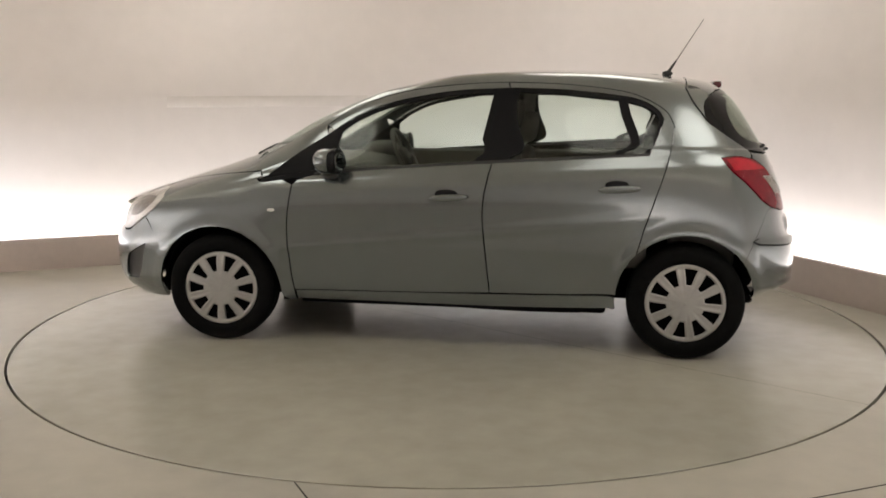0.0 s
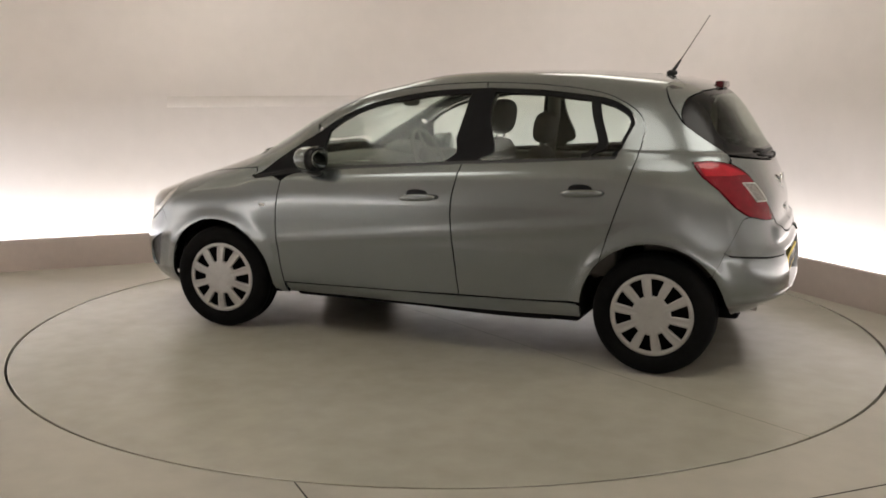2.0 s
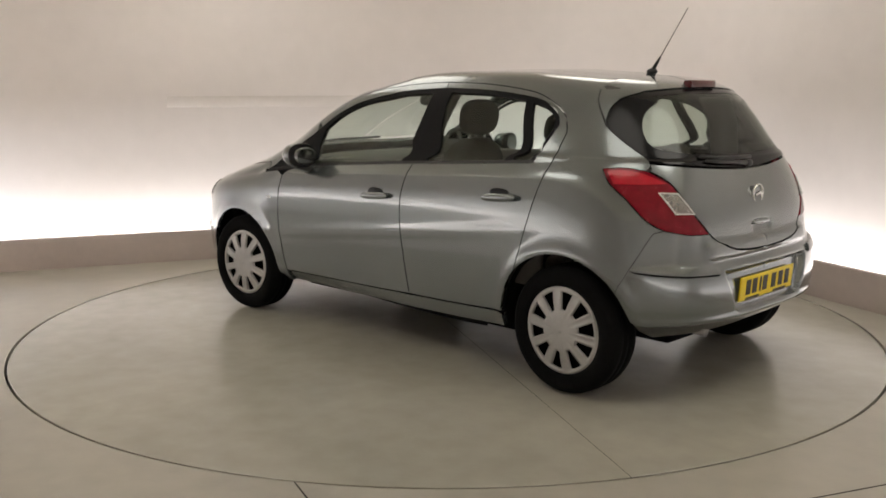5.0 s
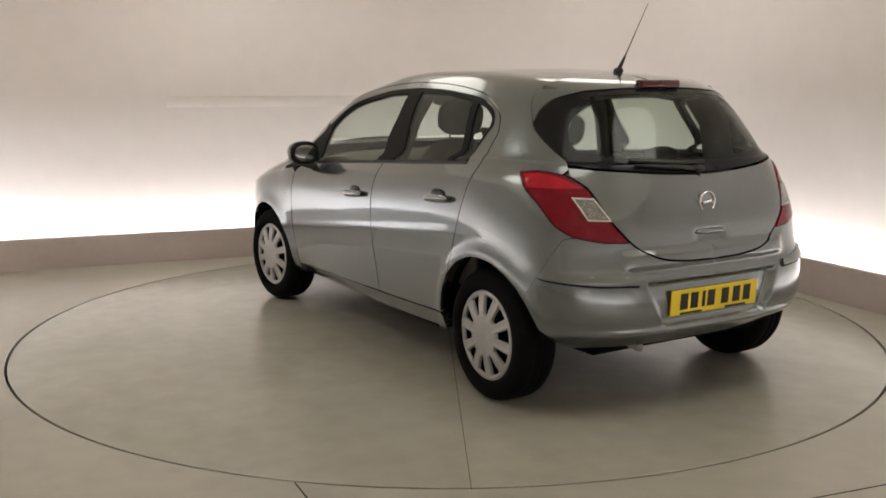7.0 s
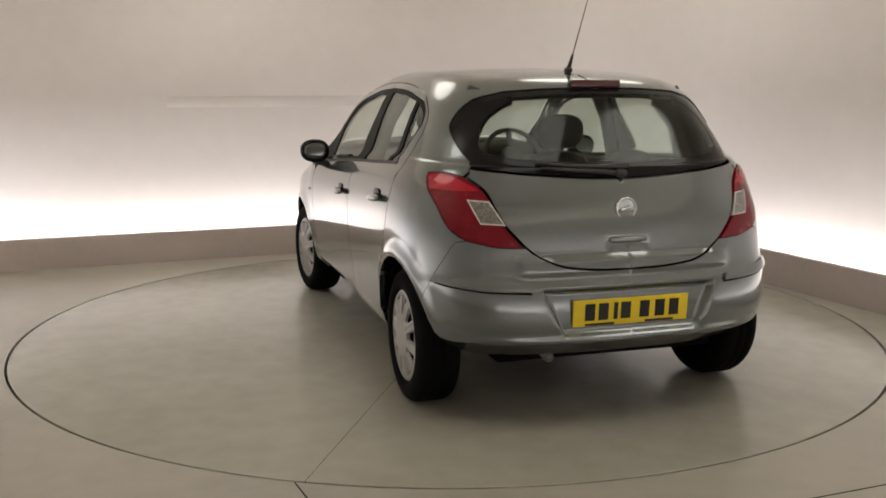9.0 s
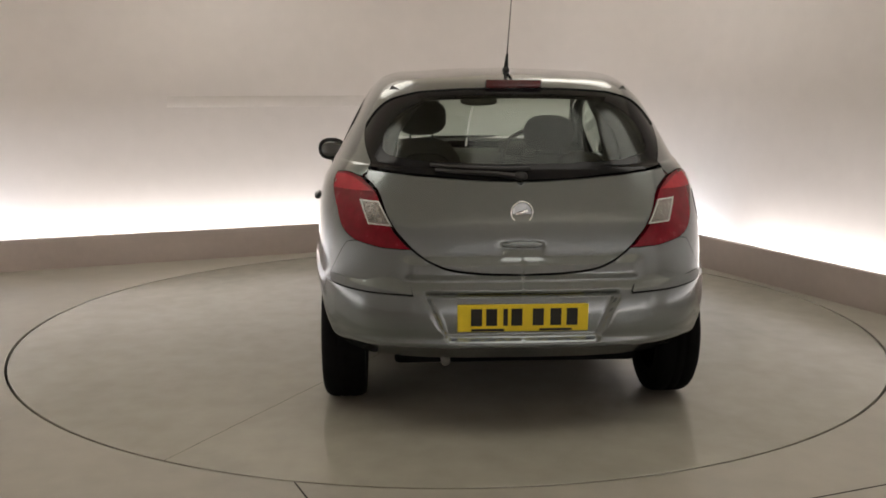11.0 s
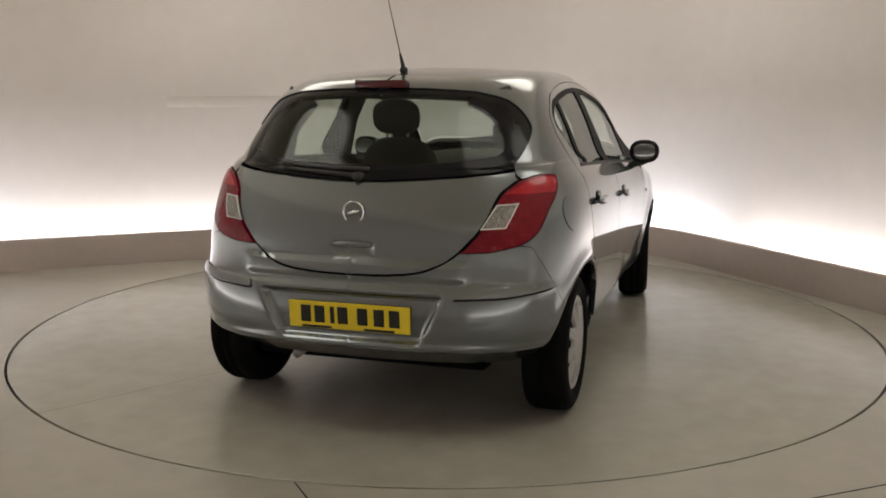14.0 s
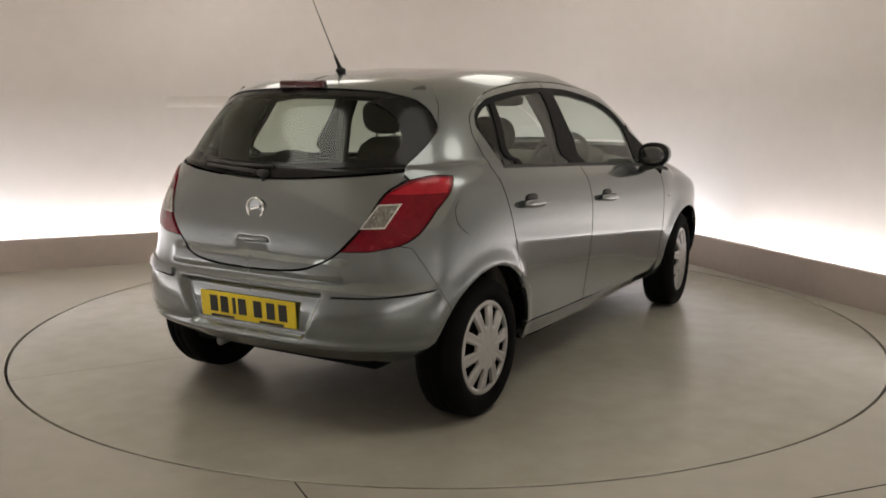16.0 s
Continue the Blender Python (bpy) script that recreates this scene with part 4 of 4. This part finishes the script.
def build_wheels(car):
    tyre_prof = [(0.196, -0.010), (0.200, 0.002), (0.225, 0.012), (0.255, 0.010), (0.274, 0.0), (0.284, -0.014), (0.2895, -0.03), (0.2905, -0.055),
                 (0.2875, -0.058), (0.2875, -0.066), (0.2905, -0.069), (0.291, -0.095), (0.288, -0.098), (0.288, -0.106), (0.2905, -0.109), (0.2895, -0.145),
                 (0.284, -0.162), (0.274, -0.176), (0.22, -0.18), (0.19, -0.16)]
    first = None
    for k, (cx, zz) in enumerate(((1.2555, 0.3005), (-1.2555, 0.3005))):
        for y in (1, -1):
            hub = new("wheel")
            hub.parent = car
            hub.matrix_basis = pose(cx, y * (0.866 if k == 0 else 0.820), zz, 0, 11 * k + 17, 6 - 6 * k) @ (pose(0, 0, 0) if y > 0 else pose(0, 0, 0, 0, 0, 180))
            if first is None:
                first = []
                part("tyre", lathe([(r * 1.0325, h) for r, h in tyre_prof], 64), M_RUBBER, hub)
                part("wheel_trim", grown(wheel_trim(), 1.0325), M_CAP, hub, "silver ten-spoke plastic wheel trim")
                part("trim_badge", lathe([(0.0, 0.0145), (0.022, 0.0135), (0.026, 0.009)], 24), M_CAP, hub)
                part("steel_rim", lathe([(0.0, -0.045), (0.12, -0.045), (0.15, -0.03), (0.185, -0.035), (0.2044, -0.015), (0.2044, -0.15)], 40), M_LINER, hub)
                first = [o for o in hub.children]
            else:
                for o in first:
                    c = o.copy()
                    scene.collection.objects.link(c)
                    c.parent = hub


def grown(bm, k):
    bm.transform(Matrix.Diagonal((k, 1, k, 1)))
    return bm


def wheel_trim():
    """A domed disc with ten openings between its spokes."""
    radii = [0.0, 0.03, 0.06, 0.083, 0.094, 0.11, 0.13, 0.15, 0.168, 0.176, 0.186, 0.194, 0.201, 0.2035]
    steps = 120

    def height(r):
        return 0.012 - 0.9 * max(0, r - 0.06) ** 2 - (0.5 * (r - 0.194) if r > 0.194 else 0) + 0.004 * math.exp(-((r - 0.19) / 0.006) ** 2)

    verts, faces = [], []
    for r in radii:
        half = 0.21 + 0.09 * min(1, max(0, (r - 0.094) / 0.08))       # half the opening, as a share of a spoke's pitch
        for i in range(steps):
            ph = i % 12 - 6
            share = ph / 4 * half if abs(ph) <= 4 else math.copysign(half + (abs(ph) - 4) / 2 * (0.5 - half), ph)
            a = 2 * math.pi / 10 * (i // 12 + 0.5 + share)
            ridge = 0.006 * math.exp(-((0.5 - abs(share)) / 0.06) ** 2) if 0.07 < r < 0.18 else 0
            verts.append((r * math.cos(a), height(r) + 0.002 - ridge, r * math.sin(a)))
    for k in range(len(radii) - 1):
        mid = 0.5 * (radii[k] + radii[k + 1])
        for i in range(steps):
            ph = i % 12
            if 0.094 <= mid <= 0.176 and 2 <= ph < 10:
                continue
            j = (i + 1) % steps
            faces.append((k * steps + i, k * steps + j, (k + 1) * steps + j, (k + 1) * steps + i))
    bm = raw(verts, faces)
    bmesh.ops.remove_doubles(bm, verts=bm.verts[:], dist=1e-5)
    bmesh.ops.recalc_face_normals(bm, faces=bm.faces[:])
    edge = [e for e in bm.edges if e.is_boundary]
    ext = bmesh.ops.extrude_edge_only(bm, edges=edge)
    bmesh.ops.translate(bm, verts=[v for v in ext["geom"] if isinstance(v, bmesh.types.BMVert)], vec=(0, -0.016, 0))
    bmesh.ops.recalc_face_normals(bm, faces=bm.faces[:])
    if sum(f.normal.y for f in bm.faces) < 0:
        bmesh.ops.reverse_faces(bm, faces=bm.faces[:])
    return bm


def blob(rx, ry, rz, m, p=2.4, seg=20):
    """A rounded cushion shape (superellipsoid)."""
    verts, faces = [], []

    def f(w, e):
        return math.copysign(abs(w) ** (2 / e), w)

    for i in range(seg // 2 + 1):
        v = -math.pi / 2 + math.pi * i / (seg // 2)
        for j in range(seg):
            u = 2 * math.pi * j / seg
            verts.append((rx * f(math.cos(v), p) * f(math.cos(u), p), ry * f(math.cos(v), p) * f(math.sin(u), p), rz * f(math.sin(v), p)))
    for i in range(seg // 2):
        for j in range(seg):
            k = (j + 1) % seg
            faces.append((i * seg + j, i * seg + k, (i + 1) * seg + k, (i + 1) * seg + j))
    bm = raw(verts, faces)
    bmesh.ops.remove_doubles(bm, verts=bm.verts[:], dist=1e-5)
    bmesh.ops.recalc_face_normals(bm, faces=bm.faces[:])
    bm.transform(m)
    return bm


def skin_frame(mode, p, q):
    """A pose on the skin: x along the car's side, z outwards."""
    a, b = on_skin(mode, p, q)
    o = Vector(at(np.array([a]), np.array([b]))[0])
    n = Vector(normal_at(np.array([a]), np.array([b]))[0])
    return o, n


def build_outside(car):
    # door handles, left and right, over flat black patches for their shaded cups
    for x, z in ((-0.035, 0.806), (-0.905, 0.864)):
        o, n = skin_frame("S", x, z)
        for y in (1, -1):
            hb = blob(0.105, 0.016, 0.019, pose(0, 0, 0, 0, 3, 0), 2.6, 24)
            handle = part("door_handle", hb, M_PAINT, car, "painted pull handle", m=pose(x, y * (o.y + 0.022), z))
            cup_shade = blob(0.060, 0.004, 0.026, pose(0, 0, 0), 2.2, 20)
            part("handle_recess", cup_shade, M_GLOSS, handle, m=pose(0.012, -y * 0.0215, 0.016))
    # mirrors
    for y in (1, -1):
        arm = part("door_mirror", blob(0.068, 0.084, 0.066, pose(0.012, 0, 0, 0, 0, -10 * y), 2.25, 32), M_PAINT, car, "painted door mirror housing",
                   m=pose(0.59, y * 0.893, 0.990))
        part("mirror_foot", blob(0.040, 0.075, 0.022, pose(0.01, -y * 0.045, -0.073, 16 * y, 0, 0), 2.4), M_BLACK, arm, "black mirror foot")
        part("mirror_rim", blob(0.030, 0.087, 0.069, pose(-0.036, 0, 0, 0, 0, -10 * y), 2.4, 32), M_GLOSS, arm, "black mirror surround")
        part("mirror_glass", blob(0.006, 0.066, 0.047, pose(-0.0625, 0.0, 0, 0, 3, -10 * y), 2.4, 32), M_MIRROR, arm, "mirror glass")
        # side repeater
        o, n = skin_frame("S", 0.926, 0.724)
        part("side_repeater", blob(0.022, 0.005, 0.009, pose(0, 0, 0), 2.2), M_CLEAR, car, "small clear side repeater", m=pose(0.926, y * (o.y + 0.001), 0.724))
    # aerial
    base = part("aerial", blob(0.030, 0.016, 0.016, pose(0, 0, 0.008), 2.2), M_BLACK, car, "black whip aerial", m=pose(-1.157, 0, 1.434))
    part("aerial_stem", tube([(0, 0, 0.01), (-0.045, 0, 0.078)], 0.011, 10, 0.005), M_BLACK, base)
    part("aerial_whip", tube([(-0.045, 0, 0.078), (-0.12, 0, 0.197), (-0.188, 0, 0.306)], 0.0032, 8, 0.0022), M_STEEL, base)
    # high brake lamp
    part("brake_lamp", box(0.044, 0.235, 0.036, pose(-1.425, 0, 1.380), 0.008), M_DRED, car, "dark red high brake lamp")
    # rear wiper
    wiper = part("rear_wiper", blob(0.018, 0.028, 0.018, pose(0, 0, 0), 2.4), M_BLACK, car, "black rear wiper", m=pose(-1.695, 0.0, 1.018))
    part("wiper_arm", tube([(0, 0, 0.0), (0.0, 0.10, 0.010), (0.008, 0.24, 0.018), (0.026, 0.34, 0.026)], 0.011, 8, 0.007), M_BLACK, wiper)
    part("wiper_blade", tube([(0.014, -0.04, 0.028), (0.014, 0.10, 0.028), (0.024, 0.24, 0.034), (0.046, 0.36, 0.044)], 0.010, 6, 0.008), M_BLACK, wiper)
    # tailgate badge: a plain ring with a bar, and the grip below
    ring = lathe([(0.036, -0.004), (0.040, 0.006), (0.045, 0.008), (0.048, 0.0), (0.046, -0.006)], 36)
    o, n = skin_frame("R", 0.004, 0.879)
    tilt = math.degrees(math.atan2(n.z, -n.x))
    badge = part("badge", ring, M_CHROME, car, "round chrome badge", m=pose(o.x - 0.004, 0, 0.879, 0, -tilt, 90))
    part("badge_bar", box(0.05, 0.008, 0.012, pose(0, 0.003, 0, 0, 35, 0), 0.003), M_CHROME, badge)
    part("badge_back", lathe([(0.0, -0.001), (0.038, -0.001)], 30), M_PAINT, badge)
    o, n = skin_frame("R", 0.004, 0.74)
    part("tailgate_grip", blob(0.014, 0.082, 0.013, pose(0, 0, 0), 3.0, 28), M_PAINT, car, "moulded tailgate grip", m=pose(o.x - 0.006, 0, 0.754))
    # number plate: plain bars where the characters stand
    px = float(PICK["R"][0][np.argmin((PICK["R"][0][:, 1] - 0.15) ** 2 + (PICK["R"][0][:, 2] - 0.47) ** 2), 0])
    plate = part("number_plate", box(0.008, 0.520, 0.111, None, 0.003), M_PLATE, car, "yellow number plate", smooth=False, m=pose(px - 0.008, 0, 0.470, 0, -4, 0))
    for y in (0.185, 0.125, 0.070, 0.025, -0.060, -0.130, -0.195):
        part("plate_bar", box(0.002, 0.018 if y == 0.070 else 0.044, 0.070, None, 0.0006), M_INK, plate, smooth=False, m=pose(-0.0045, y, 0.004))
    part("plate_strip", box(0.002, 0.13, 0.010, None, 0.0006), M_INK, plate, smooth=False, m=pose(-0.0045, 0.14, -0.048))
    part("plate_strip", box(0.002, 0.13, 0.010, None, 0.0006), M_INK, plate, smooth=False, m=pose(-0.0045, -0.13, -0.048))
    # plinth of the bumper behind the plate, exhaust, rear beam
    part("exhaust", tube([(-1.20, 0.30, 0.27), (-1.55, 0.30, 0.268), (-1.685, 0.30, 0.258)], 0.020, 14), M_STEEL, car, "dull steel exhaust pipe")
    part("silencer", blob(0.20, 0.28, 0.075, pose(-1.46, 0.05, 0.32), 3.5), M_LINER, car)
    part("rear_axle", tube([(-1.22, -0.7, 0.26), (-1.18, 0.0, 0.25), (-1.22, 0.7, 0.26)], 0.035, 10), M_LINER, car)
    part("front_axle", tube([(1.2555, -0.7, 0.27), (1.2555, 0.7, 0.27)], 0.035, 10), M_LINER, car)
    # front wiper near the windscreen's foot
    part("wiper", tube([(1.10, 0.55, 1.0), (1.13, 0.2, 1.03), (1.13, -0.2, 1.035)], 0.012, 6, 0.008), M_BLACK, car, "black windscreen wiper")


def build_inside(car):
    def seat(x, y, z):
        s = new("front_seat")
        s.parent = car
        s.matrix_basis = pose(x, y, z)
        part("cushion", blob(0.26, 0.24, 0.085, pose(0, 0, 0.10), 3.2), M_SEAT, s)
        part("backrest", blob(0.085, 0.235, 0.33, pose(-0.30, 0, 0.40, 0, -16, 0), 3.0), M_SEAT, s)
        part("head_restraint", blob(0.055, 0.135, 0.095, pose(-0.40, 0, 0.83, 0, -10, 0), 2.8), M_SEAT, s, "dark cloth head restraint")
        for k in (0.06, -0.06):
            part("restraint_post", tube([(-0.375, k, 0.66), (-0.395, k, 0.78)], 0.007, 8), M_CHROME, s)
        return s

    seat(0.085, 0.355, 0.38)
    seat(0.06, -0.33, 0.295)
    bench = new("rear_seat")
    bench.parent = car
    bench.matrix_basis = pose(-0.72, 0, 0.36)
    part("cushion", blob(0.26, 0.60, 0.10, pose(0, 0, 0.10), 4.0), M_SEAT, bench)
    part("backrest", blob(0.085, 0.60, 0.29, pose(-0.28, 0, 0.36, 0, -14, 0), 4.5), M_SEAT, bench)
    for y in (0.36, -0.36):
        part("head_restraint", blob(0.045, 0.115, 0.075, pose(-0.37, y, 0.635, 0, -8, 0), 2.8), M_SEAT, bench, "dark cloth head restraint")
    part("parcel_shelf", box(0.42, 1.10, 0.02, pose(-1.36, 0, 0.955), 0.006), M_DASH, car, "dark parcel shelf")
    part("dashboard", blob(0.30, 0.66, 0.17, pose(0.78, 0, 0.80), 4.0, 28), M_DASH, car, "dark grey dashboard")
    part("instrument_hood", blob(0.10, 0.20, 0.06, pose(0.62, -0.36, 0.97), 2.6), M_DASH, car)
    # steering wheel on the right-hand side
    m = pose(0.46, -0.36, 0.93, 0, -65, 0)
    pts = [(0.185 * math.cos(a), 0.185 * math.sin(a), 0) for a in np.linspace(0, 2 * math.pi, 41)]
    ring = tube(pts, 0.015, 8)
    wheel_ = part("steering_wheel", ring, M_DASH, car, "black steering wheel", m=m)
    part("wheel_boss", blob(0.07, 0.075, 0.03, pose(0, 0, -0.01), 2.6), M_DASH, wheel_)
    for a in (0, 180, 270):
        part("wheel_spoke", box(0.12, 0.035, 0.014, pose(0, 0, 0, 0, 0, a) @ pose(0.12, 0, -0.005), 0.005), M_DASH, wheel_)
    part("rear_view_mirror", blob(0.012, 0.115, 0.034, pose(0.42, -0.02, 1.29), 3.0), M_DASH, car, "rear-view mirror")
    for y in (1, -1):
        part("door_trim", box(1.9, 0.05, 0.52, pose(-0.1, y * 0.715, 0.70), 0.02), M_DASH, car)
        part("load_side", box(0.34, 0.05, 0.50, pose(-1.33, y * 0.60, 0.70), 0.02), M_DASH, car)


floor = build_room()
build_ceiling_lamps()
turntable = build_turntable()
car = tagged(new("car"), "grey-green metallic five-door hatchback parked on the turntable", "car")
build_skin_panels(car)
build_inner(car)
build_wheels(car)
build_outside(car)
build_inside(car)


def to_size(car, sx, sy, sz, dx, dz):
    """Brings the body to its full size over the wheels; each part keeps its turn, its mesh takes the scale."""
    grow = Matrix.Diagonal((sx, sy, sz, 1))
    done = {car: (Matrix.Identity(4), Matrix.Identity(4))}

    def visit(ob, parent):
        old = done[parent][0] @ ob.matrix_basis
        turn = old.to_3x3().to_4x4()
        place = Matrix.Translation((sx * old.translation.x + dx, sy * old.translation.y, sz * old.translation.z + dz)) @ turn
        done[ob] = (old, place)
        ob.matrix_basis = done[parent][1].inverted() @ place
        if ob.type == "MESH":
            ob.data.transform(turn.inverted() @ grow @ turn)
        for c in list(ob.children):
            visit(c, ob)

    for ob in list(car.children):
        if not ob.name.startswith("wheel") or ob.name.startswith("wheel_well"):
            visit(ob, car)


to_size(car, 1.011, 1.010, 1.0136, 0.0082, 0.0116)


def motions():
    """The turntable turns steadily and carries the car round with it."""
    spin, ride = [], []
    for t in range(0, 17):
        a = TURN[t]
        spin.append((float(t), pose(0, 0, 0, 0, 0, a)))
        c, s = math.cos(radians(a)), math.sin(radians(a))
        ride.append((float(t), pose(OFF[0] * c - OFF[1] * s, OFF[0] * s + OFF[1] * c, 0, 0, 0, a)))
    walk(turntable, spin)
    walk(car, ride)


motions()
